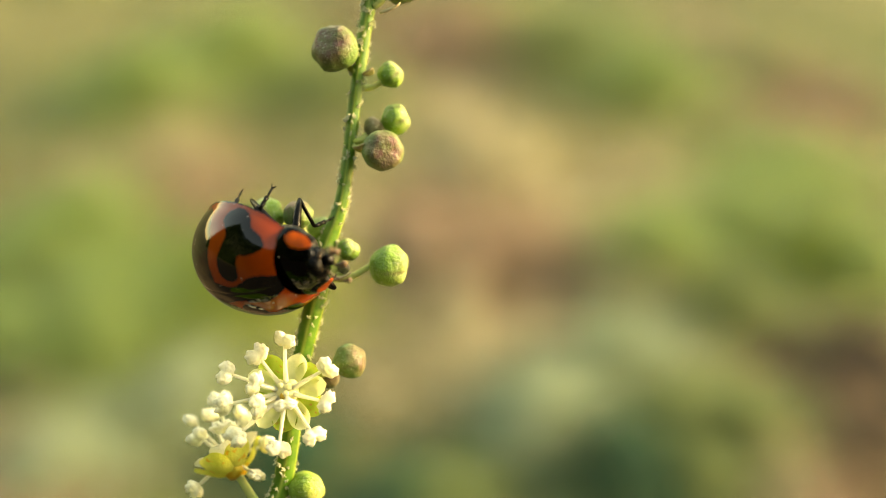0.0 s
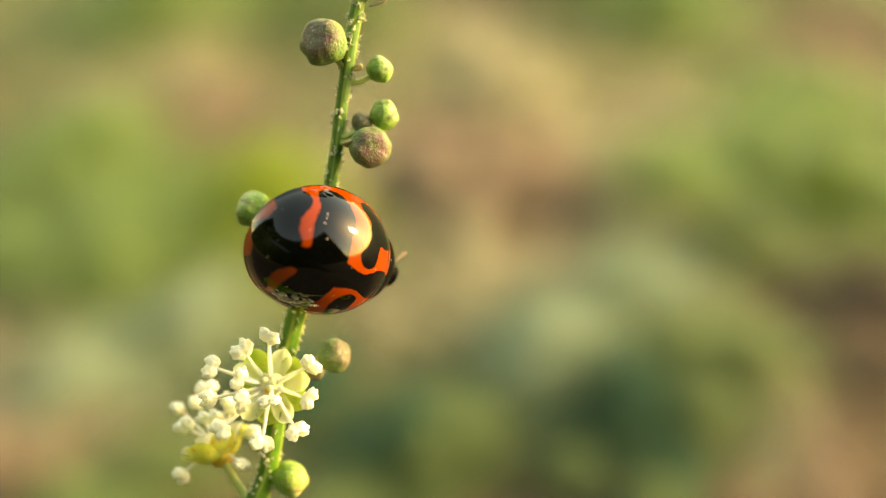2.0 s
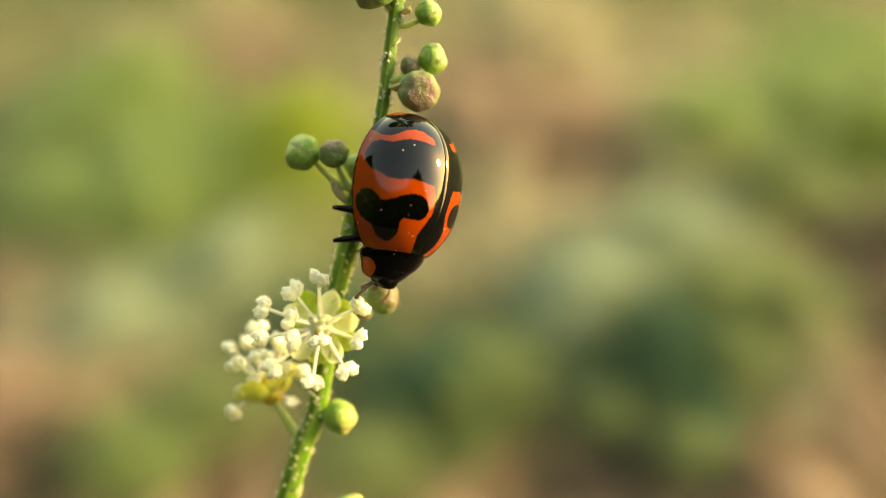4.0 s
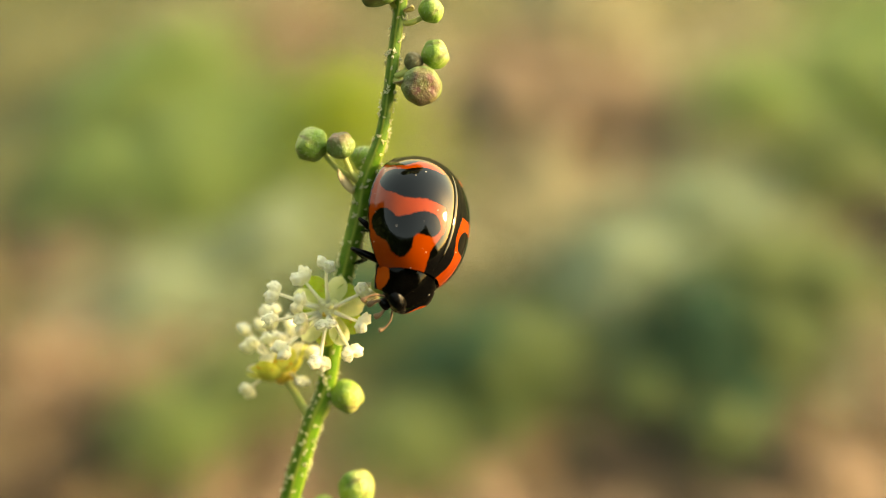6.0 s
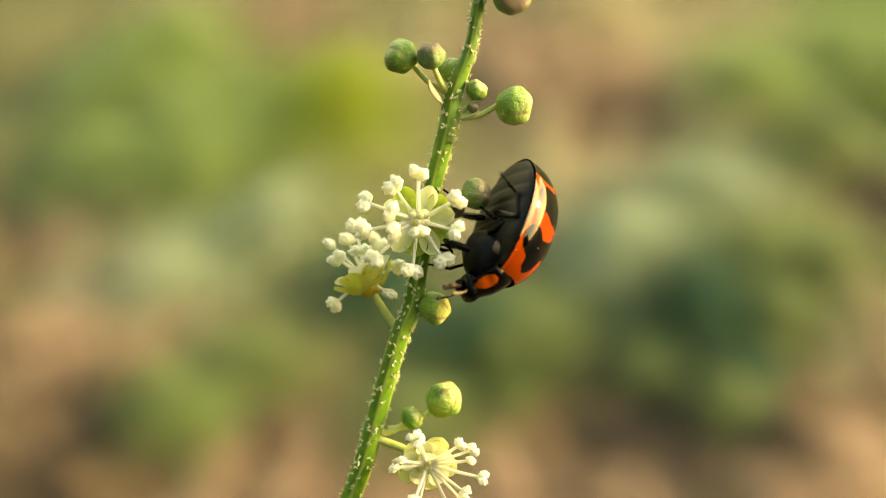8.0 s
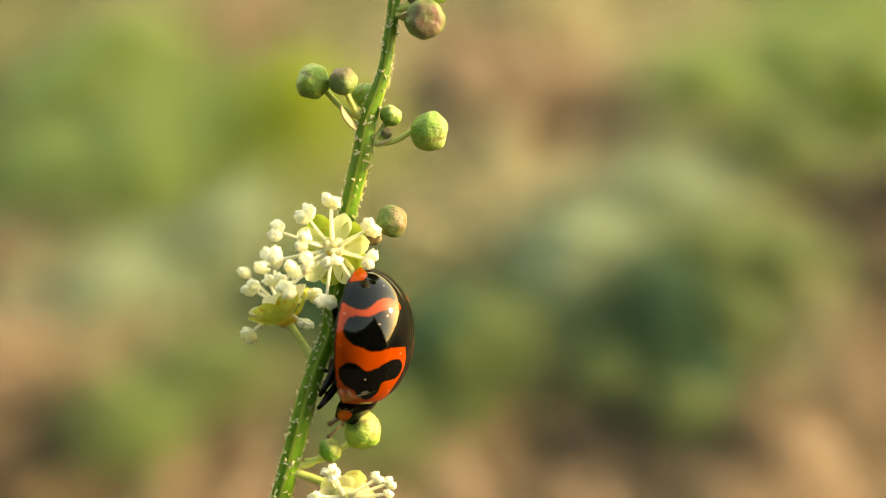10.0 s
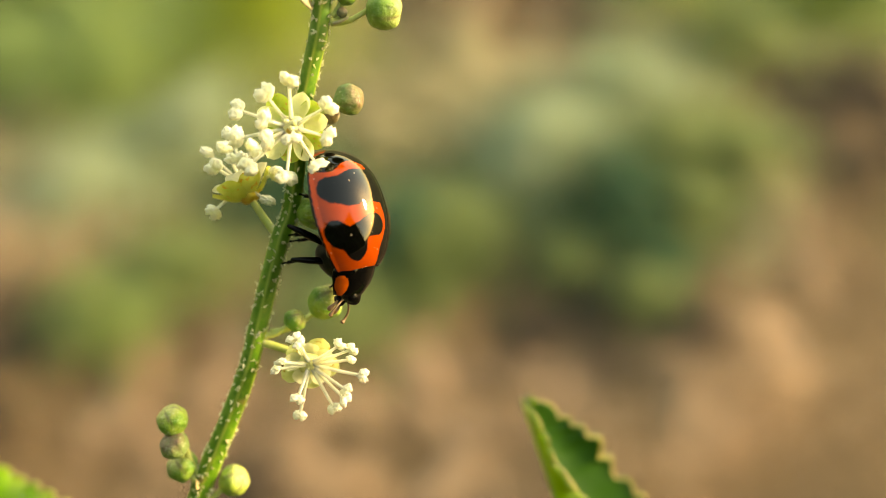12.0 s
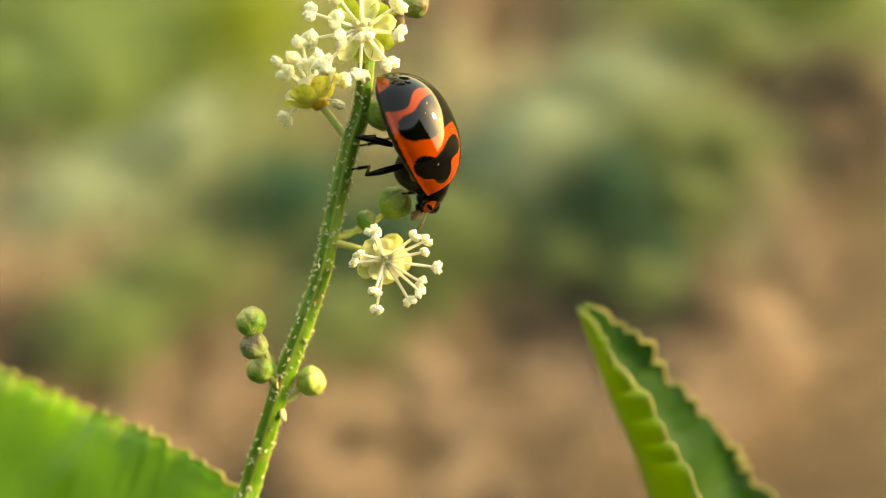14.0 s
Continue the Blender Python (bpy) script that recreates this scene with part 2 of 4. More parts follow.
def ball(centre, axis, radius, long=1.0, grooves=0, depth=0.0, dent=0.0, rough=0.0, rings=14, sides=25, seed=0, bm=None, tips=None, valleys=None):
    """A rounded body along axis, grooved lengthwise, its far end dented."""
    bm = bm or bmesh.new()
    a, b = side_axes(axis)
    axis = axis.normalized()
    rows = []
    for i in range(rings + 1):
        th = math.pi * i / rings
        row = []
        for k in range(1 if i in (0, rings) else sides):
            w = 2 * math.pi * k / sides
            top = 0.5 - 0.5 * math.cos(th)
            groove = 1 - depth * (abs(math.cos(grooves * w / 2)) ** 8) * (0.15 + 0.85 * top) if grooves else 1
            n = a * math.cos(w) * math.sin(th) + b * math.sin(w) * math.sin(th)
            up = -math.cos(th) * long
            if top > 0.8:
                up -= dent * ((top - 0.8) / 0.2) ** 2
            p = (n * groove + axis * up) * radius
            p += (n + axis * up) * radius * rough * noise.noise(p / radius * 1.6 + Vector((seed * 3.7, seed, 0)))
            row.append(bm.verts.new(centre + p))
            if tips is not None:
                tips.append(top)
            if valleys is not None:
                valleys.append((abs(math.cos(grooves * w / 2)) ** 8) * top if grooves else 0.0)
        rows.append(row)
    for r, s in zip(rows, rows[1:]):
        for k in range(sides):
            if len(r) == 1:
                bm.faces.new((r[0], s[(k + 1) % sides], s[k]))
            elif len(s) == 1:
                bm.faces.new((r[k], r[(k + 1) % sides], s[0]))
            else:
                bm.faces.new((r[k], r[(k + 1) % sides], s[(k + 1) % sides], s[k]))
    return bm


# ---- ground ----
def ground_height(x, y):
    near = 1 / (1 + (x * x + y * y) / 4)
    return near * (0.006 * noise.noise(Vector((x * 9, y * 9, 0))) + 0.004 * noise.noise(Vector((x * 40, y * 40, 3))) + 0.0015 * noise.noise(Vector((x * 130, y * 130, 5)))) - 0.004


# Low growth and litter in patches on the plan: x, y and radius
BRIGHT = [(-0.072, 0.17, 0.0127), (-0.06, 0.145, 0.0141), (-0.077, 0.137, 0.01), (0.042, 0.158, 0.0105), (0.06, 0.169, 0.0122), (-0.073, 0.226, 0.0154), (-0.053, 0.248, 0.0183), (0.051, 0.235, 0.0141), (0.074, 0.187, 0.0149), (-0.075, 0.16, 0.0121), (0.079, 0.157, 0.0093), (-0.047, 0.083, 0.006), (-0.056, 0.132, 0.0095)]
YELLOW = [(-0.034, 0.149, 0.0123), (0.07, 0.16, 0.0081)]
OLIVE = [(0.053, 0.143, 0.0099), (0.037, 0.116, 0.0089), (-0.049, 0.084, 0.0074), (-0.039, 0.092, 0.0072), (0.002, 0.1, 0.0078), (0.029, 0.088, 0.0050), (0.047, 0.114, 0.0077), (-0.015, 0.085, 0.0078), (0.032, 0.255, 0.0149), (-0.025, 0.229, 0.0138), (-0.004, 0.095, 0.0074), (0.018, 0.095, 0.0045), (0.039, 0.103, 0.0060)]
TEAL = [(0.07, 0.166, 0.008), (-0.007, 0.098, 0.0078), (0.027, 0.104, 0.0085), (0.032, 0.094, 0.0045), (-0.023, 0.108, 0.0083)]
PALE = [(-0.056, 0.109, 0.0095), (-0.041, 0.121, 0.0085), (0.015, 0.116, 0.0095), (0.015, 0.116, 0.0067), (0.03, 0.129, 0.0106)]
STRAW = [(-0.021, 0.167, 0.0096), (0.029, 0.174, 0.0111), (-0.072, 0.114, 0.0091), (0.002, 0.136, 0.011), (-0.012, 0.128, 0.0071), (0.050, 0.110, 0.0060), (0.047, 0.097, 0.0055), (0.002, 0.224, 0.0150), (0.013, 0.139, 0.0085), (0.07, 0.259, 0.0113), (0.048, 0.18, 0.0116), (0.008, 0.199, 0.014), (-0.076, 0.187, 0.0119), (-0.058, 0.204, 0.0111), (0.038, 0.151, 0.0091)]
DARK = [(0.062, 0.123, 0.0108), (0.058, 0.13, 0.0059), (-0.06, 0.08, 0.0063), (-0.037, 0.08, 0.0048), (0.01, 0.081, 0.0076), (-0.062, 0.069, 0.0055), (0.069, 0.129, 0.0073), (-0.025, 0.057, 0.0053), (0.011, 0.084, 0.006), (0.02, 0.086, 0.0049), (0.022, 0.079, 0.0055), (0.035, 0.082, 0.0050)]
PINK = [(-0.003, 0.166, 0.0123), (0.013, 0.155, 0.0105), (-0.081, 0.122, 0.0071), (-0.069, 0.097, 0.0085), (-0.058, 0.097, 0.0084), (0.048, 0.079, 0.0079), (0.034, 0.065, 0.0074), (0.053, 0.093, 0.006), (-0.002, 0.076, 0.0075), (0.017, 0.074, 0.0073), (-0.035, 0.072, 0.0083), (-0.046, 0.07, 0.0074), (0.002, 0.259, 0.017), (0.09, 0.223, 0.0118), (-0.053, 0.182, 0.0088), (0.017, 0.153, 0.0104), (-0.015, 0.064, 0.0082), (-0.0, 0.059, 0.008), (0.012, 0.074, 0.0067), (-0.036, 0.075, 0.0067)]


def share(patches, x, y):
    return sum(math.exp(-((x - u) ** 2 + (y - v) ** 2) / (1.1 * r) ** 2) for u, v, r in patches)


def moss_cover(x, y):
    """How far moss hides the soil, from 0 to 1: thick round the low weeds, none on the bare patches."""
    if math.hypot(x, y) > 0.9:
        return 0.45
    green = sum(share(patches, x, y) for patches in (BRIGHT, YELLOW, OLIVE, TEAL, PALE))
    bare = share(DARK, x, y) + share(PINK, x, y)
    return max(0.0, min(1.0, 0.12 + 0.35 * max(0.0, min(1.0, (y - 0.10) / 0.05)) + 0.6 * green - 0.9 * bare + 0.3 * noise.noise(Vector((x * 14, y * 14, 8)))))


def painted_dark_cover(x, y):
    """Painted darkness on unseen ground before the bank, dimming reflections: 0 to 1."""
    if math.hypot(x, y + 0.1) > 0.75 or y > 0.3:
        return 0.0
    return max(0.0, min(1.0, (0.048 - 0.12 * x * x - y + 0.012 * noise.noise(Vector((x * 30, y * 30, 2)))) / 0.014))


def build_ground():
    edges = [-600, -150, -40, -12, -4, -1.6, -1.2, -0.9] + [i * 0.008 - 0.6 for i in range(151)] + [0.9, 1.2, 1.6, 4, 12, 40, 150, 600]
    bm = bmesh.new()
    grid = [[bm.verts.new((x, y + 0.3, ground_height(x, y + 0.3))) for x in edges] for y in edges]
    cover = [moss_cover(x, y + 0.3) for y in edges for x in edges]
    for r, s in zip(grid, grid[1:]):
        for k in range(len(edges) - 1):
            bm.faces.new((r[k], r[k + 1], s[k + 1], s[k]))
    tagged(part("ground", bm, SOIL, values={"cover": cover, "painted_dark": [painted_dark_cover(x, y + 0.3) for y in edges for x in edges]}), "tan soil with moss, low weeds and an unseen darkened strip", "ground", kind="structure")


build_ground()


def small_leaf(bm, base, heading, rise, long, wide):
    """A little folded blade of eight faces."""
    d = Vector((math.cos(heading) * math.cos(rise), math.sin(heading) * math.cos(rise), math.sin(rise)))
    s = d.cross(Vector((0, 0, 1))).normalized()
    up = s.cross(d)
    rows = []
    for u, w in ((0.0, 0.12), (0.3, 0.8), (0.6, 1.0), (0.85, 0.55), (1.0, 0.06)):
        mid = base + d * long * u - up * long * 0.35 * u * u
        rows.append([bm.verts.new(mid + s * wide * w * k + up * wide * 0.25 * abs(k) * w) for k in (-1, 0, 1)])
    for r, q in zip(rows, rows[1:]):
        bm.faces.new((r[0], r[1], q[1], q[0]))
        bm.faces.new((r[1], r[2], q[2], q[1]))


def growth(name, label, category, mat, patches, cover, long, tall, seed):
    """Many little pointed leaves, thick in the middle of each patch and thinning outwards: a low mound, or a flat drift (tall 0)."""
    rng = np.random.RandomState(seed)
    places, faces = [], []
    for x, y, r in patches:
        size = long * (0.55 + 0.45 * math.hypot(x, y) / 0.16)
        n = int(cover * math.pi * r * r / (0.42 * size * size) * (1 if tall else 1.5))
        away, w = np.minimum(np.abs(rng.normal(0, 0.85, n)), 2.4), rng.uniform(0, 2 * math.pi, n)
        px, py = x + r * away * np.cos(w), y + r * away * np.sin(w) * (1 if tall else 1.5)
        pz = np.array([ground_height(u, v) for u, v in zip(px, py)]) + rng.uniform(0, 1, n) * tall * r * np.maximum(0.08, 1 - away ** 2 / 4)
        heading, rise = rng.uniform(0, 2 * math.pi, n), rng.uniform(-0.1, 0.9, n)
        long_n = size * rng.uniform(0.6, 1.4, n)
        wide_n = long_n * rng.uniform(0.25, 0.38, n)
        d = np.stack([np.cos(heading) * np.cos(rise), np.sin(heading) * np.cos(rise), np.sin(rise)], 1)
        s = np.stack([np.sin(heading), -np.cos(heading), 0 * heading], 1)
        up = np.cross(s, d)
        base = np.stack([px, py, pz], 1)
        mid = base + d * (0.5 * long_n)[:, None] - up * (0.06 * long_n)[:, None]
        tip = base + d * long_n[:, None] - up * (0.3 * long_n)[:, None]
        wing = s * wide_n[:, None]
        lift = up * (0.25 * wide_n)[:, None]
        first = sum(len(p) for p in places)
        places.append(np.stack([base, mid + wing + lift, mid, mid - wing + lift, tip], 1).reshape(-1, 3))
        k = first + 5 * np.arange(n)[:, None]
        faces += (k + np.array([0, 1, 4, 2])).tolist() + (k + np.array([0, 2, 4, 3])).tolist()
    mesh = bpy.data.meshes.new(name)
    mesh.from_pydata(np.concatenate(places).tolist(), [], faces)
    mesh.materials.append(mat)
    tagged(new(name, mesh), label, category, kind="stuff")


growth("weeds", "bright green low weeds on bare soil", "weeds", leafy("weed_bright", (0.235, 0.335, 0.095), (0.37, 0.48, 0.18), 60, 0.4, 0.6), BRIGHT, 3.4, 0.0013, 0.6, 1)
growth("yellow_weeds", "yellow-green young weeds in a dense tuft", "weeds", leafy("weed_yellow", (0.25, 0.33, 0.025), (0.37, 0.45, 0.055), 60, 0.4, 0.6), YELLOW, 3.6, 0.0013, 0.6, 8)
growth("grass_tufts", "yellowish olive grass and weeds in tufts", "grass", leafy("weed_olive", (0.155, 0.21, 0.065), (0.25, 0.31, 0.115), 60, 0.35, 0.6), OLIVE, 3.2, 0.0013, 0.6, 2)
growth("seedlings", "dark bluish green seedlings close to the ground", "seedlings", leafy("weed_teal", (0.014, 0.080, 0.030), (0.050, 0.145, 0.066), 60, 0.3, 0.6), TEAL, 3.6, 0.0013, 0.6, 3)
growth("dry_grass", "pale yellowish dry grass lying flat", "grass", leafy("straw", (0.42, 0.36, 0.20), (0.56, 0.49, 0.29), 60, 0.25, 0.7), STRAW, 2.2, 0.0014, 0.0, 7)
growth("woolly_weeds", "pale grey-green woolly low weeds", "weeds", leafy("weed_pale", (0.30, 0.37, 0.22), (0.45, 0.52, 0.34), 60, 0.3, 0.6), PALE, 2.8, 0.0013, 0.6, 4)
growth("dark_litter", "dark brown little leaves lying in flat patches", "litter", waxy("dark_litter_brown", (0.03, 0.02, 0.012), (0.065, 0.043, 0.026), 60, 0.0, 0.9), DARK, 3.2, 0.0014, 0.0, 5)
growth("dry_litter", "pinkish tan dry leaves lying on soil", "litter", waxy("litter", (0.35, 0.220, 0.132), (0.45, 0.295, 0.185), 60, 0.0, 0.8), PINK, 2.2, 0.0011, 0.0, 6)


def build_dark_bank():
    """Unseen leafy bank added behind and beside the eye to darken shell reflections."""
    rng = random.Random(21)
    hedge = tagged(new("hedge"), "added dark green leafy bank, unseen, that blocks the sky", "hedge")
    hedge.location = (0, -0.1, 0)
    bm, grid = bmesh.new(), []
    for i in range(49):
        w = radians(162 + 178 * i / 48)
        row = []
        for k in range(13):
            u = k / 12
            r = 1.35 - 0.25 * math.sin(math.pi * u) + 0.12 * noise.noise(Vector((i * 0.5, k * 0.6, 1)))
            row.append(bm.verts.new((r * math.cos(w), r * math.sin(w) - 0.1, 1.40 * u * (1 + 0.1 * noise.noise(Vector((i * 0.6, 0, 9)))))))
        for k in range(12, -1, -3):
            row.append(bm.verts.new((1.75 * math.cos(w), 1.75 * math.sin(w) - 0.1, row[k].co.z)))
        grid.append(row)
    for r, q in zip(grid, grid[1:]):
        for k in range(len(r) - 1):
            bm.faces.new((r[k], r[k + 1], q[k + 1], q[k]))
    for row in (grid[0], grid[-1][::-1]):
        bm.faces.new(row)
    dark = leafy("dark_bank_leaf", (0.02, 0.05, 0.012), (0.06, 0.12, 0.03), 12, 0.2, 0.5)
    part("dark_bank_core", bm, dark, hedge)
    leaves = bmesh.new()
    for _ in range(8200):
        w, u = radians(162 + 178 * rng.random()), rng.random()
        r = rng.choice((1.30 - 0.25 * math.sin(math.pi * u), 1.30 - 0.25 * math.sin(math.pi * u), 1.80)) + rng.uniform(-0.1, 0.05)
        if rng.random() < 0.15:
            r, u = rng.uniform(1.25, 1.8), 1.0
        small_leaf(leaves, Vector((r * math.cos(w), r * math.sin(w) - 0.1, 1.43 * u)), rng.uniform(0, 6.283), rng.uniform(-0.5, 0.9), rng.uniform(0.04, 0.08), rng.uniform(0.012, 0.022))
    part("dark_bank_leaves", leaves, dark, hedge, kind="stuff")


build_dark_bank()

# ---- the plant ----
STEM_POINTS = [(-2.05, 36.0, 10.6), (-2.34, 36.0, 9.31), (-2.58, 36.0, 8.36), (-2.85, 36.0, 6.7), (-3.09, 36.0, 4.93), (-3.28, 35.97, 3.2), (-3.55, 35.93, 1.5), (-4.09, 35.9, -0.1), (-4.33, 35.84, -1.48), (-4.69, 35.79, -2.98), (-5.0, 35.73, -4.5), (-5.45, 35.6, -7.8), (-5.9, 35.45, -9.1), (-6.41, 35.25, -10.9), (-6.83, 35.05, -12.6), (-7.31, 34.75, -14.46), (-8.07, 34.39, -16.49), (-8.89, 34.11, -18.44), (-9.63, 33.9, -20.43), (-10.57, 33.8, -23.17), (-11.6, 33.6, -26.5)]
STEM_WIDE = [0.20, 0.20, 0.24, 0.23, 0.22, 0.22, 0.24, 0.34, 0.36, 0.34, 0.33, 0.34, 0.36, 0.37, 0.37, 0.38, 0.39, 0.42, 0.42, 0.44, 0.48]


def stem_at(z):
    """The stem's middle at a height on it."""
    for p, q in zip(STEM_POINTS, STEM_POINTS[1:]):
        if q[2] <= z <= p[2]:
            u = (p[2] - z) / (p[2] - q[2])
            return Vector(p).lerp(Vector(q), u)
    return Vector(STEM_POINTS[-1])


def build_stem():
    points = [V(*p) for p in STEM_POINTS]
    radii = [w * MM for w in STEM_WIDE]
    foot = points[-1]
    for k, drop in enumerate((0.012, 0.026, 0.040)):
        points.append(Vector((foot.x - 0.002 * (k + 1), foot.y + 0.001 * k, foot.z - drop)))
        radii.append((0.55 + 0.12 * k) * MM)
    base = Vector((foot.x - 0.008, foot.y + 0.004, ground_height(foot.x - 0.008, foot.y + 0.004)))
    points.append(base - Vector((0, 0, 0.003)))
    radii.append(1.1 * MM)
    path = smooth_path(points, 8)
    wide = [np.interp(i / 8, range(len(radii)), radii) for i in range(len(path))]
    plant = tagged(new("flowering_weed"), "green weed with cream flowers and round buds growing from soil", "plant")
    plant.location = base
    shade = []
    bm = tube(path, wide, 20, lobes=5, lobe=0.045, shade=shade)
    stem = part("stem", bm, STEM, plant, "ribbed green stem with pale star hairs", values={"ridge": shade})
    # star-shaped hairs, each of a few tiny spines
    rng = random.Random(11)
    hairs = bmesh.new()
    visible = [i for i in range(4, len(path) - 1) if i < 8 * 20]
    for _ in range(700):
        i = rng.choice(visible)
        p, d = path[i].lerp(path[i + 1], rng.random()), (path[i + 1] - path[i]).normalized()
        a, b = side_axes(d)
        w = rng.uniform(0, 6.283)
        n = a * math.cos(w) + b * math.sin(w)
        root = p + n * wide[i] * 0.99
        for _ in range(rng.randint(3, 5)):
            s = (n * rng.uniform(0.3, 0.9) + d * rng.uniform(-1, 1) + n.cross(d) * rng.uniform(-1, 1)).normalized()
            tube([root, root + s * rng.uniform(0.06, 0.17) * MM], [0.038 * MM, 0.012 * MM], 4, hairs, caps=False)
    part("stem_hairs", hairs, HAIR, stem, kind="stuff")
    return plant


PLANT = build_stem()


BUD_HOLDS = []


def build_bud(centre, radius, mat, joint, towards, label, long=0.95, dent=0.12, seed=0):
    """A round bud on its stalk, which leaves the stem at joint; towards: the way its tip points."""
    c, tip = V(*centre), D3(*towards)
    BUD_HOLDS.append((c, radius))
    tips, valleys = [], []
    bm = ball(c, tip, radius * 1.04 * MM, long, 5, 0.065, dent, 0.11, 24, 50, seed=seed, tips=tips, valleys=valleys)
    bud = part("bud", bm, mat, PLANT, label, values={"tip": tips, "groove": valleys})
    j = V(*joint)
    end = c - tip * radius * MM * long * 0.9
    mid = j.lerp(end, 0.5) - Vector((0, 0, 0.04 * MM)) + D3(0, -0.3, -0.4) * (end - j).length * 0.1
    part("pedicel", tube(smooth_path([j, mid, end], 5), np.linspace(0.13, 0.10, 11) * MM, 8), PEDICEL, bud)
    return bud


GREEN_LABEL, PINK_LABEL, YELLOW_LABEL = "mealy green round flower bud", "green bud with a pinkish brown tip", "yellowish green round flower bud"
build_bud((-3.35, 36.0, 10.02), 0.55, BUD_GREEN, (-2.5, 36, 8.9), (-0.5, -0.3, 0.6), GREEN_LABEL, seed=1)
build_bud((-2.44, 36.1, 10.55), 0.47, BUD_GREEN, (-2.2, 36, 9.5), (-0.2, -0.2, 0.9), GREEN_LABEL, seed=2)
build_bud((-2.72, 35.8, 9.62), 0.27, BUD_BROWN, (-2.4, 36, 9.0), (-0.4, -0.4, 0.8), "small brownish green bud", seed=3)
build_bud((-1.40, 36.2, 9.21), 0.62, BUD_PINK, (-2.4, 36, 8.5), (0.8, -0.2, 0.3), PINK_LABEL, 1.1, seed=4)
build_bud((-1.76, 35.6, 9.01), 0.37, BUD_GREEN, (-2.4, 35.9, 8.4), (0.3, -0.8, 0.2), "small green bud beside a larger one", seed=5)
build_bud((-3.72, 35.6, 6.89), 0.77, BUD_PINK, (-2.95, 35.9, 6.1), (-0.25, -0.8, 0.25), PINK_LABEL, 0.95, 0.2, seed=6)
build_bud((-1.80, 36.0, 6.05), 0.46, BUD_GREEN, (-2.9, 36, 5.6), (0.7, -0.2, 0.5), GREEN_LABEL, seed=7)
build_bud((-1.63, 36.1, 4.52), 0.51, BUD_GREEN, (-3.1, 35.9, 3.7), (0.75, -0.1, 0.3), GREEN_LABEL, seed=8)
build_bud((-2.40, 36.0, 4.23), 0.35, BUD_BROWN, (-3.1, 35.9, 3.7), (0.6, -0.1, 0.6), "small brownish green bud", seed=9)
build_bud((-2.06, 35.6, 3.37), 0.70, BUD_PINK, (-3.15, 35.9, 3.6), (0.25, -0.85, -0.05), PINK_LABEL, 0.95, 0.2, seed=10)
build_bud((-6.13, 35.9, 1.17), 0.63, BUD_GREEN, (-4.4, 35.9, -0.1), (-0.7, -0.2, 0.5), GREEN_LABEL, seed=11)
build_bud((-4.96, 35.5, 1.20), 0.51, BUD_PINK, (-4.35, 35.8, -0.1), (-0.2, -0.3, 0.9), PINK_LABEL, seed=12)
build_bud((-4.17, 36.4, 0.67), 0.53, BUD_GREEN, (-4.1, 36.1, -0.3), (0.1, 0.1, 0.9), GREEN_LABEL, seed=13)
build_bud((-3.28, 35.9, -0.02), 0.39, BUD_GREEN, (-3.8, 35.9, -0.8), (0.5, -0.2, 0.7), GREEN_LABEL, seed=14)
build_bud((-3.42, 35.8, -0.66), 0.20, BUD_BROWN, (-3.8, 35.9, -1.0), (0.4, -0.2, 0.7), "small brownish green bud", seed=15)
build_bud((-1.85, 35.9, -0.60), 0.70, BUD_GREEN, (-3.85, 35.8, -1.05), (0.85, -0.1, -0.1), GREEN_LABEL, 0.95, 0.1, seed=16)
build_bud((-3.20, 35.7, -3.87), 0.58, BUD_PINK, (-4.7, 35.7, -4.4), (0.75, -0.3, 0.25), PINK_LABEL, seed=17)
build_bud((-4.05, 36.3, -4.45), 0.42, BUD_BROWN, (-4.8, 35.6, -4.9), (0.6, -0.5, 0.4), "small brownish green bud", seed=18)
build_bud((-4.68, 35.6, -8.27), 0.58, BUD_YELLOW, (-5.6, 35.4, -9.1), (0.5, -0.1, -0.2), YELLOW_LABEL, 1.1, seed=19)
build_bud((-4.23, 35.4, -11.81), 0.66, BUD_YELLOW, (-6.4, 35.1, -13.0), (0.5, -0.1, 0.5), YELLOW_LABEL, 1.05, seed=20)
build_bud((-5.42, 35.1, -12.47), 0.43, BUD_YELLOW, (-6.6, 35.0, -13.1), (0.7, -0.1, 0.6), YELLOW_LABEL, seed=21)
build_bud((-10.20, 34.0, -16.28), 0.60, BUD_YELLOW, (-9.1, 34.0, -19.0), (-0.4, -0.1, 0.7), YELLOW_LABEL, seed=22)
build_bud((-10.10, 33.7, -17.22), 0.55, BUD_PINK, (-9.2, 33.9, -19.1), (-0.2, -0.4, 0.7), PINK_LABEL, seed=23)
build_bud((-9.93, 34.1, -18.34), 0.60, BUD_YELLOW, (-9.2, 34.0, -19.3), (-0.4, -0.2, 0.6), YELLOW_LABEL, seed=24)
build_bud((-7.94, 34.2, -18.98), 0.60, BUD_YELLOW, (-9.2, 34.0, -19.8), (0.7, -0.1, 0.5), YELLOW_LABEL, seed=25)


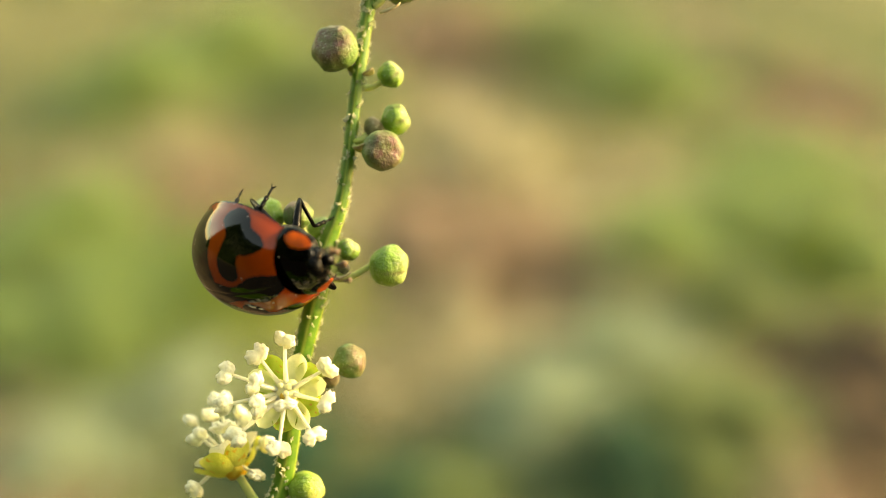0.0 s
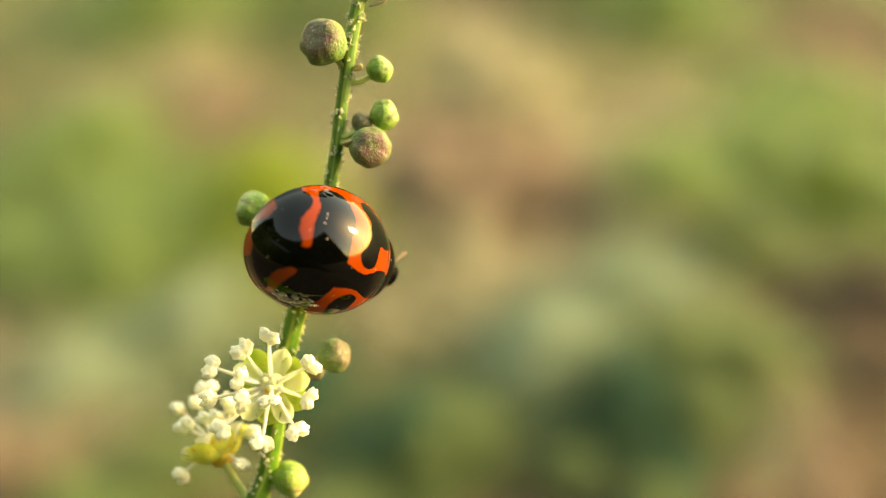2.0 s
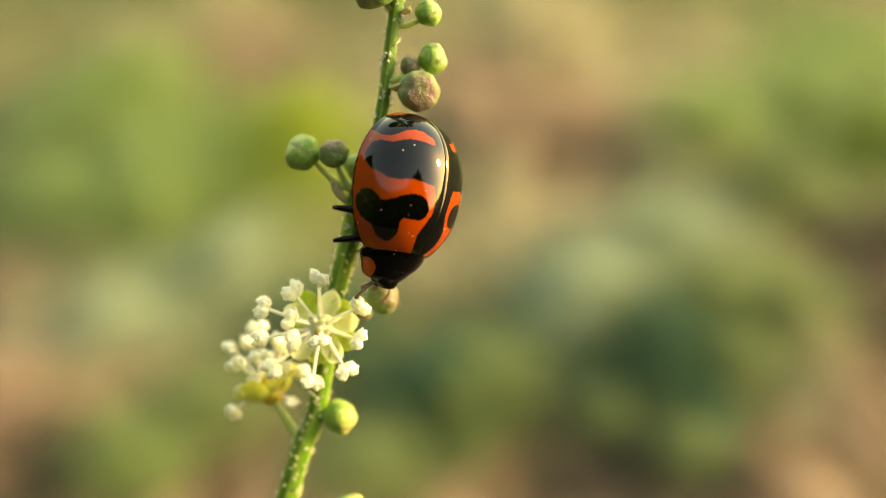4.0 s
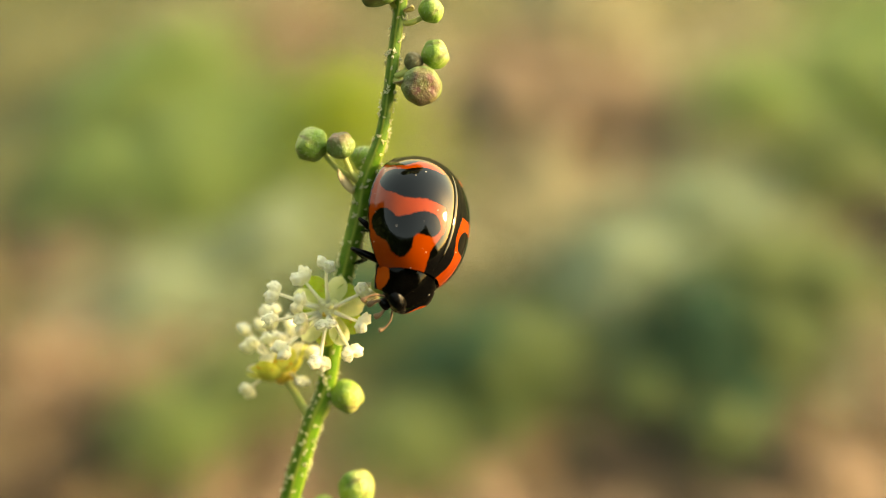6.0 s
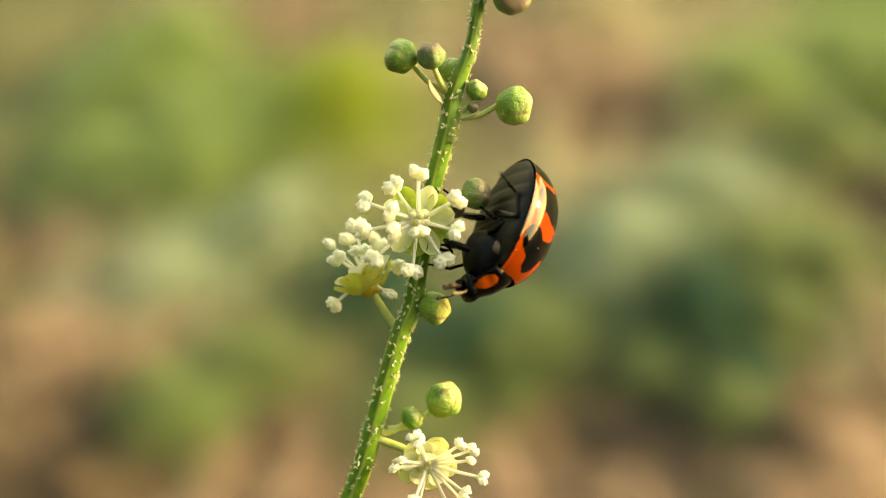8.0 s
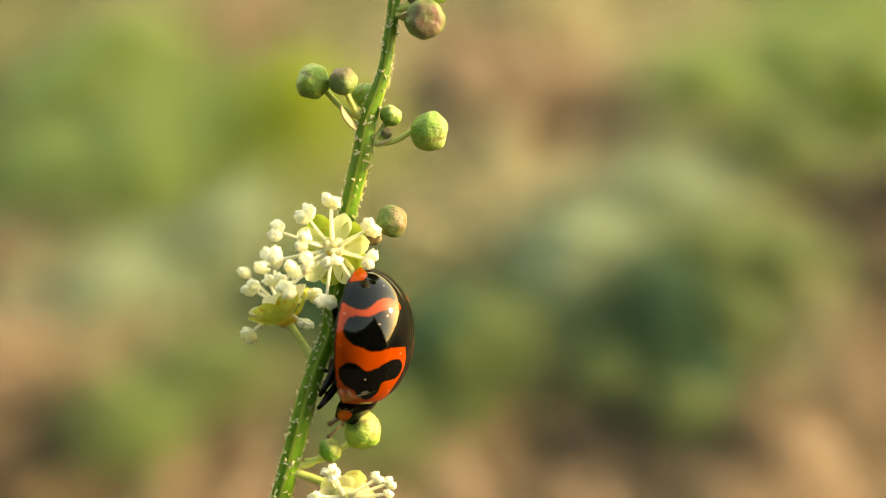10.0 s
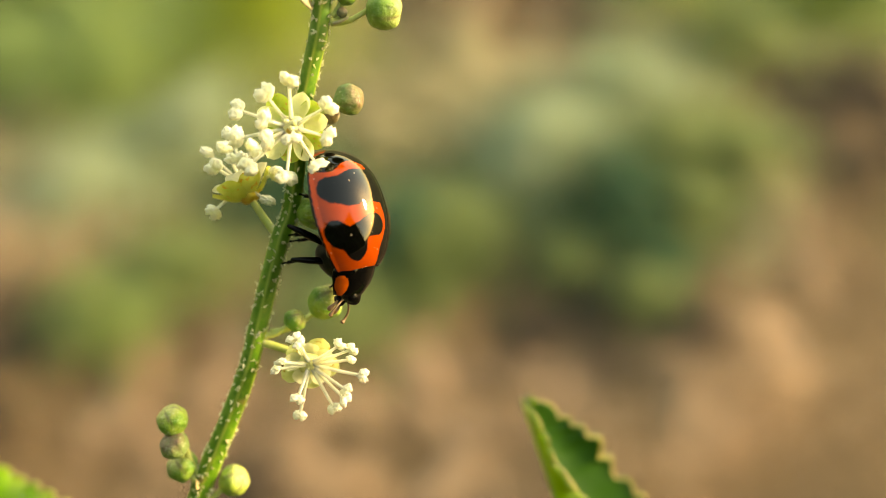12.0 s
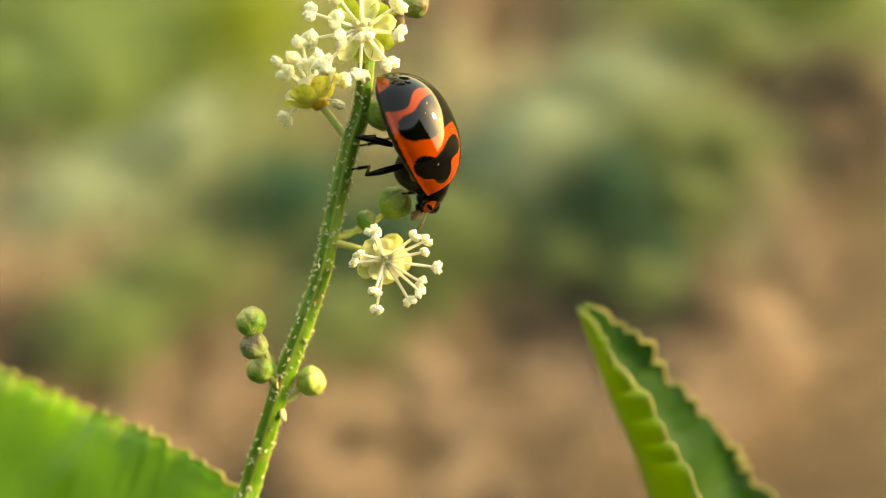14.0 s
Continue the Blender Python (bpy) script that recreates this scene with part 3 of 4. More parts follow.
def build_bract(root, towards, long, wide):
    """A small dry scale where buds leave the stem."""
    j, d = V(*root), D3(*towards)
    a, b = side_axes(d)
    bm = bmesh.new()
    rows = []
    for i in range(7):
        u = i / 6
        w = wide * MM * math.sin(math.pi * (0.12 + 0.86 * u)) ** 0.8
        rows.append([bm.verts.new(j + d * long * MM * u + a * w * k + b * (0.18 * abs(k) + 0.5 * u * u) * w) for k in (-1, -0.5, 0, 0.5, 1)])
    for r, s in zip(rows, rows[1:]):
        for k in range(4):
            bm.faces.new((r[k], r[k + 1], s[k + 1], s[k]))
    ob = part("bract", bm, DRY, PLANT, "dry brownish bract")
    mod = ob.modifiers.new("thick", "SOLIDIFY")
    mod.thickness = 0.05 * MM
    return ob


for root, way, long, wide in (((-4.45, 35.6, -0.5), (-0.6, -0.2, 0.9), 1.0, 0.28), ((-3.75, 35.7, -1.0), (0.7, -0.4, 0.3), 0.7, 0.25), ((-2.2, 35.8, 8.2), (0.8, -0.2, 0.35), 0.8, 0.25), ((-3.0, 35.75, 3.5), (0.5, -0.7, 0.2), 0.6, 0.25),
                              ((-2.05, 35.9, 9.3), (0.3, 0.1, 0.9), 0.8, 0.22), ((-2.7, 35.7, 6.0), (0.4, -0.5, 0.3), 0.5, 0.2), ((-9.15, 33.7, -19.9), (0.3, -0.4, -0.9), 0.6, 0.16), ((-9.2, 33.6, -19.0), (0.1, -0.6, 0.7), 0.7, 0.2)):
    build_bract(root, way, long, wide)


def petal_mesh(c, d, out, long, wide, cup):
    """A spoon-shaped petal from c along d, cupped towards out."""
    s = d.cross(out).normalized()
    bm = bmesh.new()
    rows = []
    for i in range(13):
        u = i / 12
        w = wide * (0.25 + 0.75 * math.sin(math.pi * min(1.0, 0.04 + 0.66 * u)) ** 1.2) * (1 - max(0.0, (u - 0.55) / 0.45) ** 2.6) ** 0.5
        wave = 0.05 * long * noise.noise(Vector((u * 3, long * 9e3, wide * 7e3)))
        rows.append([bm.verts.new(c + d * long * (0.10 + 0.90 * u) + s * w * k + out * (cup * u * u + 0.45 * w * k * k - 0.1 * long + wave * (1 + k))) for k in (-1, -0.75, -0.4, 0, 0.4, 0.75, 1)])
    for r, q in zip(rows, rows[1:]):
        for k in range(6):
            bm.faces.new((r[k], r[k + 1], q[k + 1], q[k]))
    return bm


def build_stamen(flower, c, way, out, long, rng, size=0.26, curl=0.25, frilly=0.30):
    """A filament with a two-lobed anther on its end."""
    mid = c + way * long * 0.5 + out * long * curl * 0.6
    end = c + way * long + out * long * curl * 0.7
    part("filament", tube(smooth_path([c, mid, end], 5), np.interp(np.linspace(0, 1, 11), (0, 0.45, 1), (0.10, 0.066, 0.055)) * MM, 8), FILAMENT, flower)
    tipward = (end - mid).normalized()
    across = tipward.cross(out)
    across = across.normalized() if across.length > 0.3 else side_axes(tipward)[0]
    w = rng.uniform(-0.7, 0.7)
    across = (across * math.cos(w) + tipward.cross(across) * math.sin(w)).normalized()
    bm = ball(Vector((0, 0, 0)), Vector((0, 0, 1)), 1.0, 1.0, rings=24, sides=36)
    seed, wide_way = rng.randint(0, 99), (across - tipward * across.dot(tipward)).normalized()
    face = wide_way.cross(tipward)
    wide, high, thick = size * rng.uniform(0.84, 0.98), size * rng.uniform(0.56, 0.70), size * rng.uniform(0.40, 0.5)
    for v in bm.verts:
        x, y, z = v.co
        cleft = math.exp(-(x / 0.20) ** 2)
        z = z * (1 - 0.40 * cleft) + 0.14 * abs(x) if z > 0 else z * (1 - 0.15 * cleft)
        y *= 1 - 0.30 * cleft
        frill = 1 + frilly * noise.noise(Vector((x * 2.2, y * 2.2, z * 2.2 + seed))) + 0.55 * frilly * noise.noise(Vector((x * 6, y * 6, z * 6 + seed))) + 0.14 * frilly * noise.noise(Vector((x * 14, y * 14, z * 14 + seed)))
        v.co = end + (wide_way * x * wide + face * y * thick + tipward * (z + 0.25) * high) * frill * MM
    part("anther", bm, ANTHER, flower)


def build_flower(name_label, centre, facing, tips, joint, petals, sepals, seed, rise=0.75, petal_long=1.45, petal_wide=0.46, size=0.44, bowl=0.0, sepal=(1.35, 0.44), skins=(PETAL, SEPAL), frilly=0.30, ring=0.30):
    """A small cream flower. tips: where the anthers stand, mm right and up of its middle."""
    rng = random.Random(seed)
    c, out = V(*centre), D3(*facing)
    right = (VIEW.to_3x3() @ Vector((1, 0, 0)))
    right = (right - out * right.dot(out)).normalized()
    up = out.cross(right) * (1 if out.cross(right).dot(VIEW.to_3x3() @ Vector((0, 0, 1))) > 0 else -1)
    flower = part("flower", ball(c - out * 0.06 * MM, out, 0.46 * MM, 0.5, 5, 0.2, 0.1, 0.25, seed=seed), DISC, PLANT, name_label)
    for angle in petals:
        w = radians(angle)
        d = right * math.cos(w) + up * math.sin(w)
        part("petal", petal_mesh(c - out * (0.02 if bowl else 0.14) * MM, d, out, petal_long * MM * rng.uniform(0.9, 1.1), petal_wide * MM, (0.5 if bowl else 0.22) * MM), skins[0], flower)
    for angle in sepals:
        w = radians(angle)
        d = right * math.cos(w) + up * math.sin(w)
        part("sepal", petal_mesh(c - out * 0.36 * MM, d, out, sepal[0] * MM * rng.uniform(0.92, 1.08), sepal[1] * MM, (0.75 if bowl else 0.40) * MM), skins[1], flower)
    if bowl:
        part("calyx", ball(c - out * 0.46 * MM, out, bowl * MM, 0.62, 5, 0.15, 0.1, 0.15, seed=seed), CALYX, flower, "yellow calyx stained orange")
    for tip in tips:
        if len(tip) == 3:
            end = VIEW.to_3x3() @ Vector(tip) * MM
            build_stamen(flower, c, end.normalized(), out, end.length, rng, size, 0.10, frilly)
            continue
        x, y = tip
        flat = (right * x + up * y) * MM
        high = rise * rng.uniform(0.5, 0.9) * MM + max(0, 1.2 * MM - flat.length) * 0.5
        end = flat + out * high
        root = c + flat.normalized() * min(ring * MM, 0.4 * flat.length)
        build_stamen(flower, root, (c + end - root).normalized(), out, (c + end - root).length * 0.97, rng, size, 0.12, frilly)
    for _ in range(7):
        w, r = rng.uniform(0, 6.283), rng.uniform(0.05, 0.3) * MM
        part("nectary", ball(c + (right * math.cos(w) + up * math.sin(w)) * r + out * 0.12 * MM, out, rng.uniform(0.08, 0.13) * MM, 1, rings=8, sides=10), (DISC, DISC, CALYX)[rng.randint(0, 2)], flower)
    j = V(*joint)
    back = c - out * 0.4 * MM
    part("pedicel", tube(smooth_path([j, j.lerp(back, 0.5) - out * 0.15 * MM, back], 5), np.linspace(0.17, 0.13, 11) * MM, 9), PEDICEL, flower)
    return flower


build_flower("cream flower facing out with long pale stamens", (-5.31, 34.9, -4.83), (-0.05, -0.97, 0.12),
             [(0.10, 1.70), (-0.83, 1.22), (-1.88, 0.65), (-1.85, -0.40), (1.48, 0.80), (1.50, -0.30), (1.07, -1.38), (-0.03, -1.80), (-1.45, -1.42), (-0.86, 0.28), (-0.74, -0.42), (0.20, -0.38)],
             (-4.95, 35.6, -5.6), (68, 12, 155, 232, 300), (122, 190, 268, 336, 40), 5, petal_wide=0.38, petal_long=1.35)
build_flower("cream flower on a yellow stalk seen from its side", (-7.40, 36.1, -7.35), (-0.50, 0.30, 0.85),
             [(-1.35, 0.3, 1.15), (-0.75, 0.6, 1.3), (-0.95, -0.4, 0.75), (-0.35, 0.2, 1.9), (-0.1, -0.5, 1.1), (0.5, 0.5, 1.15), (1.2, 0.2, 0.4), (-1.1, -0.3, -1.0), (0.95, -0.5, -0.45), (0.2, 0.9, 1.3)],
             (-6.15, 35.5, -9.05), (20, 90, 150, 215, 300), (182, 262, 345, 60, 120), 6, rise=1.25, petal_long=1.25, petal_wide=0.45, size=0.42, bowl=0.40, sepal=(1.25, 0.50), skins=(CREAM, LIME))
build_flower("cream flower with many long white stamens", (-4.72, 33.9, -13.85), (0.22, -0.95, -0.1),
             [(-1.32, 0.22), (-0.58, -1.0), (-0.52, -1.85), (0.80, -1.58), (1.25, -1.25), (1.28, -0.82), (1.95, -0.25), (1.52, 0.38), (1.55, 0.95), (1.1, 1.15), (-0.42, 1.35), (-0.62, 1.5), (-1.15, 0.62)],
             (-6.85, 34.9, -13.3), (20, 92, 165, 240, 310), (60, 130, 205, 275, 345), 7, rise=0.9, petal_long=1.0, petal_wide=0.42, size=0.29, sepal=(1.2, 0.44), skins=(CREAM, PALE_SEPAL), frilly=0.4, ring=0.06)


def build_leaf(label, base, tip, up, long_wide, fold, droop, teeth, stalk, blunt=0.62, bite=0.6, wavy=0.05, rim_thick=0.17, skins=(LEAF, LEAF)):
    """A toothed leaf from base to tip, folded along its midrib; up: the way its upper side faces."""
    b, t = V(*base), V(*tip)
    d = (t - b).normalized()
    n = D3(*up)
    n = (n - d * n.dot(d)).normalized()
    s = d.cross(n)
    long, wide = (t - b).length, long_wide * MM
    rows, rim = 210, 7
    bm, edge, rims = bmesh.new(), [[], []], []
    grid = []
    for i in range(rows + 1):
        u = i / rows
        half = wide * min(1.0, (u + 0.005) / 0.22) ** 0.6 * (1.004 - u) ** blunt
        tooth = (u * teeth + 0.9 * noise.noise(Vector((u * 9, long_wide, 0)))) % 1.0
        half += bite * (1 + 0.9 * noise.noise(Vector((u * 13, long_wide, 6)))) * MM * (min(tooth / 0.72, (1 - tooth) / 0.28) ** 0.7 - 0.6) * min(1.0, (1 - u) * 6 + 0.25)
        row = []
        for k in range(-rim, rim + 1):
            v = k / rim
            ripple = wavy * wide * math.sin(u * teeth * 2.2 + 2 * v) * abs(v) ** 2.5 + 0.06 * wide * noise.noise(Vector((u * 5, v * 2, long_wide)))
            p = b + d * long * u + s * half * v * math.cos(fold * abs(v)) + n * (half * abs(v) * math.sin(fold) + ripple - droop * wide * u * u)
            p += d * half * abs(v) * 0.12
            row.append(bm.verts.new(p))
            rims.append(abs(v) + 0.25 * noise.noise(Vector((u * 16, v, long_wide))) - 0.28 * (rim_thick < 0.07))
        grid.append(row)
        edge[0].append(row[0].co.copy())
        edge[1].append(row[-1].co.copy())
    for r, q in zip(grid, grid[1:]):
        for k in range(2 * rim):
            bm.faces.new((r[k], r[k + 1], q[k + 1], q[k]))
    rib = [grid[i][rim].co.copy() - n * 0.05 * MM for i in range(0, rows + 1, 12)]
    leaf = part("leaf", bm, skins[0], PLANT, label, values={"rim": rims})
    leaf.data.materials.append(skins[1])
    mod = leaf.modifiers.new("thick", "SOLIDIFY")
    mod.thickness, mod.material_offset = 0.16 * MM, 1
    part("midrib", tube(rib, np.linspace(0.35, 0.08, len(rib)) * MM, 8), LEAF_EDGE, leaf)
    for line in edge:
        part("leaf_margin", tube(line, [(rim_thick + 0.04 * noise.noise(Vector((i * 0.13, long_wide, 4)))) * MM for i in range(len(line))], 6), LEAF_EDGE, leaf)
    foot = V(*stalk)
    part("petiole", tube(smooth_path([foot, foot.lerp(b, 0.5) + Vector((0, 0, 0.002)), b + d * 0.3 * MM], 6), np.linspace(0.5, 0.35, 13) * MM, 9), PEDICEL, leaf)


build_leaf("broad toothed green leaf lit through from behind", (-33.0, 38.5, -26.6), (-9.8, 33.0, -26.4), (0.34, -0.66, 0.67), 9.8, 0.06, 0.0, 23, (-12.2, 33.5, -33.5), 0.55, 0.36, 0.008, 0.06)
build_leaf("folded toothed leaf standing upright with pale edges", (10.6, 37.5, -36.0), (4.2, 39.7, -17.7), (0.85, -0.40, 0.36), 7.7, 0.80, 0.0, 17, (-11.5, 33.5, -33.0), 0.70, 0.62, 0.015, 0.05, (LEAF_TOP_SHADED, LEAF_UNDER_GLOW))

# ---- the ladybird ----
HALF_WIDE, HIGH, FRONT, REAR, NECK = 2.17, 2.06, 2.74, 2.51, 2.3


def shell_profile(y):
    s = min(abs(y) / (FRONT if y > 0 else REAR), 1.0)
    return HALF_WIDE * max(1 - s ** (2.2 if y > 0 else 1.95), 0) ** 0.5, HIGH * max(1 - s ** 2.3, 0) ** 0.5


# Black marks on a wing case, as outlines of (round, along): round 0 at the seam and 1 at the margin, along in mm from the middle to the front
FRONT_MARK = [(0.94, 0.92), (0.90, 0.60), (0.82, 0.50), (0.75, 0.60), (0.66, 0.90), (0.52, 0.78), (0.38, 0.54), (0.25, 0.54), (0.17, 0.85), (0.21, 1.20), (0.36, 1.16), (0.48, 1.24), (0.47, 1.66), (0.56, 1.98), (0.70, 1.88), (0.75, 1.47), (0.88, 1.32)]
MIDDLE_BAND = [(0.90, -0.74), (0.86, -1.08), (0.74, -1.12), (0.62, -1.06), (0.46, -1.26), (0.30, -1.24), (0.18, -1.16), (-0.1, -1.30), (-0.1, 0.10), (0.15, 0.0), (0.37, -0.12), (0.56, 0.0), (0.68, -0.16), (0.84, -0.40)]
SEAM_STRIPE = [(-0.1, 2.5), (0.08, 2.5), (0.15, 2.1), (0.18, 1.67), (0.07, 1.12), (0.06, 0.55), (0.12, 0.0), (0.12, -1.2), (0.10, -1.5), (0.10, -2.6), (-0.1, -2.6)]
REAR_MARK = [(1.05, -1.66), (0.92, -1.66), (0.80, -1.48), (0.66, -1.46), (0.55, -1.70), (0.43, -1.80), (0.28, -1.78), (0.10, -1.50), (-0.1, -1.9), (-0.1, -2.6), (0.44, -2.6), (0.46, -2.36), (0.56, -2.24), (0.76, -2.13), (1.05, -2.12)]
ROUND_MM = 3.0


def rounded(outline):
    """The outline with its corners cut twice."""
    for _ in range(2):
        outline = [(p[0] + (q[0] - p[0]) * u, p[1] + (q[1] - p[1]) * u) for p, q in zip(outline, outline[1:] + outline[:1]) for u in (0.25, 0.75)]
    return outline


MARKS = [rounded(outline) for outline in (FRONT_MARK, MIDDLE_BAND, SEAM_STRIPE, REAR_MARK)]


def inside_by(outline, a, y):
    """How far in millimetres (a, y) lies outside an outline; negative inside it."""
    x, best, inside = a * ROUND_MM, 9.0, False
    for (a0, y0), (a1, y1) in zip(outline, outline[1:] + outline[:1]):
        x0, x1 = a0 * ROUND_MM, a1 * ROUND_MM
        dx, dy = x1 - x0, y1 - y0
        u = max(0.0, min(1.0, ((x - x0) * dx + (y - y0) * dy) / (dx * dx + dy * dy)))
        best = min(best, math.hypot(x - x0 - u * dx, y - y0 - u * dy))
        if (y0 > y) != (y1 > y) and x < x0 + (y - y0) / dy * dx:
            inside = not inside
    return -best if inside else best


def mark_value(a, y):
    """Under 0.5 inside a black mark, above it outside."""
    best = min(inside_by(outline, a, y) - 0.09 for outline in MARKS)
    best = min(best, (0.985 - a) * ROUND_MM)
    return 0.5 + max(-0.5, min(0.5, best * 1.6))


BACK = Vector((0.4, 0.5, 0.7))


def build_elytron(bug, side):
    bm, values, grid = bmesh.new(), [], []
    rows, cols = 130, 72
    for i in range(rows + 1):
        q = i / rows
        y = -REAR * math.cos(q * math.pi / 2 / 0.52) if q < 0.52 else NECK * math.sin((q - 0.52) / 0.48 * math.pi / 2)
        y = min(y, NECK)
        w, h = shell_profile(y)
        row = []
        for k in range(cols + 1):
            a = k / cols
            th = a * math.pi / 2
            seam = (0.014, 0.004)[k] if k < 2 else 0.0
            flare = 0.05 * max(0, (a - 0.93) / 0.07)
            row.append(bm.verts.new((Vector((side * (0.001 + w * math.sin(th) + flare * (w > 0.3)), y, h * math.cos(th) - seam)) - BACK) * MM))
            values.append(mark_value(a, y))
        grid.append(row)
    for r, s in zip(grid, grid[1:]):
        for k in range(cols):
            f = (r[k], s[k], s[k + 1], r[k + 1])
            bm.faces.new(f if side < 0 else f[::-1])
    ob = part("elytron", bm, SHELL, bug, "glossy orange wing case with black marks", at=BACK * MM, values={"mark": values})
    mod = ob.modifiers.new("thick", "SOLIDIFY")
    mod.thickness, mod.offset, mod.use_rim = 0.05 * MM, -1, False
    return ob


def build_pronotum(bug):
    bm, values, grid = bmesh.new(), [], []
    rows, cols = 22, 40
    for i in range(rows + 1):
        u = i / rows
        y = 0.0 + 1.25 * u
        w = 1.33 * (1 - 0.38 * u ** 2.6) * (0.90 + 0.10 * math.sin(math.pi * min(1, u * 1.6)))
        h = 0.96 * (1 - 0.42 * u ** 1.8)
        row = []
        for k in range(cols + 1):
            v = 2 * k / cols - 1
            th = v * math.pi / 2 * 1.08
            bend = 0.22 * (1 - abs(v)) * (u < 0.5) * (1 - 2 * u)
            row.append(bm.verts.new(Vector((w * math.sin(th), y - bend - 0.12 * abs(v) * u, h * math.cos(th) - 0.10 - 0.25 * u)) * MM))
            values.append(0.5 - 0.4 * max(-1, min(1, math.hypot((abs(v) - 0.74) / 0.20, (u - 0.70) / 0.30) - 1)))
        grid.append(row)
    for r, s in zip(grid, grid[1:]):
        for k in range(cols):
            bm.faces.new((r[k], r[k + 1], s[k + 1], s[k]))
    ob = part("pronotum", bm, PLATE, bug, "black neck shield with orange front corners", at=(0, 2.12 * MM, 0.18 * MM), values={"mark": values})
    mod = ob.modifiers.new("thick", "SOLIDIFY")
    mod.thickness, mod.offset = 0.06 * MM, -1
    # head, in the shield's space
    head = part("head", ball(Vector((0, 0, 0)), Vector((0, 1, -0.55)), 0.56 * MM, 0.70, 0, 0, 0.1, 0.06, seed=3), BLACK, bug, at=(0, 3.02 * MM, 0.12 * MM))
    for s in (-1, 1):
        part("eye", ball(Vector((s * 0.43, 0.06, 0.10)) * MM, Vector((s, 0.3, 0.3)), 0.19 * MM, 0.9, rings=10, sides=14), EYE_SKIN, head, "round black eye", at=(0, 0, 0))
        part("cheek_spot", ball(Vector((s * 0.24, 0.27, 0.20)) * MM, Vector((s * 0.3, 0.6, 0.5)), 0.13 * MM, 0.6, rings=6, sides=10), TAN, head, "tan spot beside the eye", at=(0, 0, 0))
        part("antenna", tube(smooth_path([Vector(p) * MM for p in ((s * 0.30, 0.34, 0.0), (s * 0.56, 0.60, -0.02), (s * 0.66, 0.92, -0.12), (s * 0.62, 1.10, -0.2))], 4), [x * MM for x in (0.05, 0.04, 0.038, 0.038, 0.038, 0.038, 0.042, 0.045, 0.05, 0.065, 0.085, 0.09, 0.05)], 8), TAN, head, "tan clubbed antenna", at=(0, 0, 0))
        part("palp", tube(smooth_path([Vector(p) * MM for p in ((s * 0.14, 0.36, -0.22), (s * 0.26, 0.62, -0.34), (s * 0.24, 0.84, -0.48))], 3), [x * MM for x in (0.05, 0.05, 0.055, 0.07, 0.10, 0.115, 0.07)], 8), TAN, head, "tan mouth feeler", at=(0, 0, 0))
    part("mouth", ball(Vector((0, 0.36, -0.24)) * MM, Vector((0, 1, -0.4)), 0.24 * MM, 0.7, rings=8, sides=12, rough=0.2), BLACK, head, at=(0, 0, 0))
    return ob, head


def build_belly(bug):
    """Ringed underside, dark and slightly hairy."""
    bm, grid = bmesh.new(), []
    for i in range(61):
        u = i / 60
        y = -2.35 + 4.5 * u
        w, _ = shell_profile(y)
        ring = 0.09 * abs(math.sin(u * math.pi * 7)) ** 0.4 if u < 0.62 else 0.08 * math.sin((u - 0.62) * 16)
        depth = 0.44 * math.sin(math.pi * (0.08 + 0.86 * u)) ** 0.6 + ring
        grid.append([bm.verts.new(Vector((w * 0.97 * math.sin(k / 14 * math.pi / 2), y, 0.10 - depth * math.cos(k / 14 * math.pi / 2) ** 0.8)) * MM) for k in range(-14, 15)])
    for r, s in zip(grid, grid[1:]):
        for k in range(28):
            bm.faces.new((r[k], s[k], s[k + 1], r[k + 1]))
    bm.faces.new([v for v in grid[0]])
    bm.faces.new([v for v in grid[-1]][::-1])
    part("abdomen", bm, BELLY, bug, "black segmented underside", at=(0, 0, 0))
    bm = ball(Vector((0, 1.55, -0.1)) * MM, Vector((0, 1, 0)), 0.95 * MM, 1.0, 0, 0, 0, 0.12, seed=8)
    thorax = part("thorax", bm, BELLY, bug, at=(0, 0, 0))
    for s in (-1, 1):
        plate = ball(Vector((s * 0.90, 1.45, -0.18)) * MM, Vector((s, 0.2, -0.3)), 0.26 * MM, 0.5, 0, 0, 0, 0.25, 8, 12, seed=4)
        part("side_plate", plate, TAN, thorax, "tan side plate", at=(0, 0, 0))


FEMUR, TIBIA, TARSUS = 1.45, 1.08, 0.85


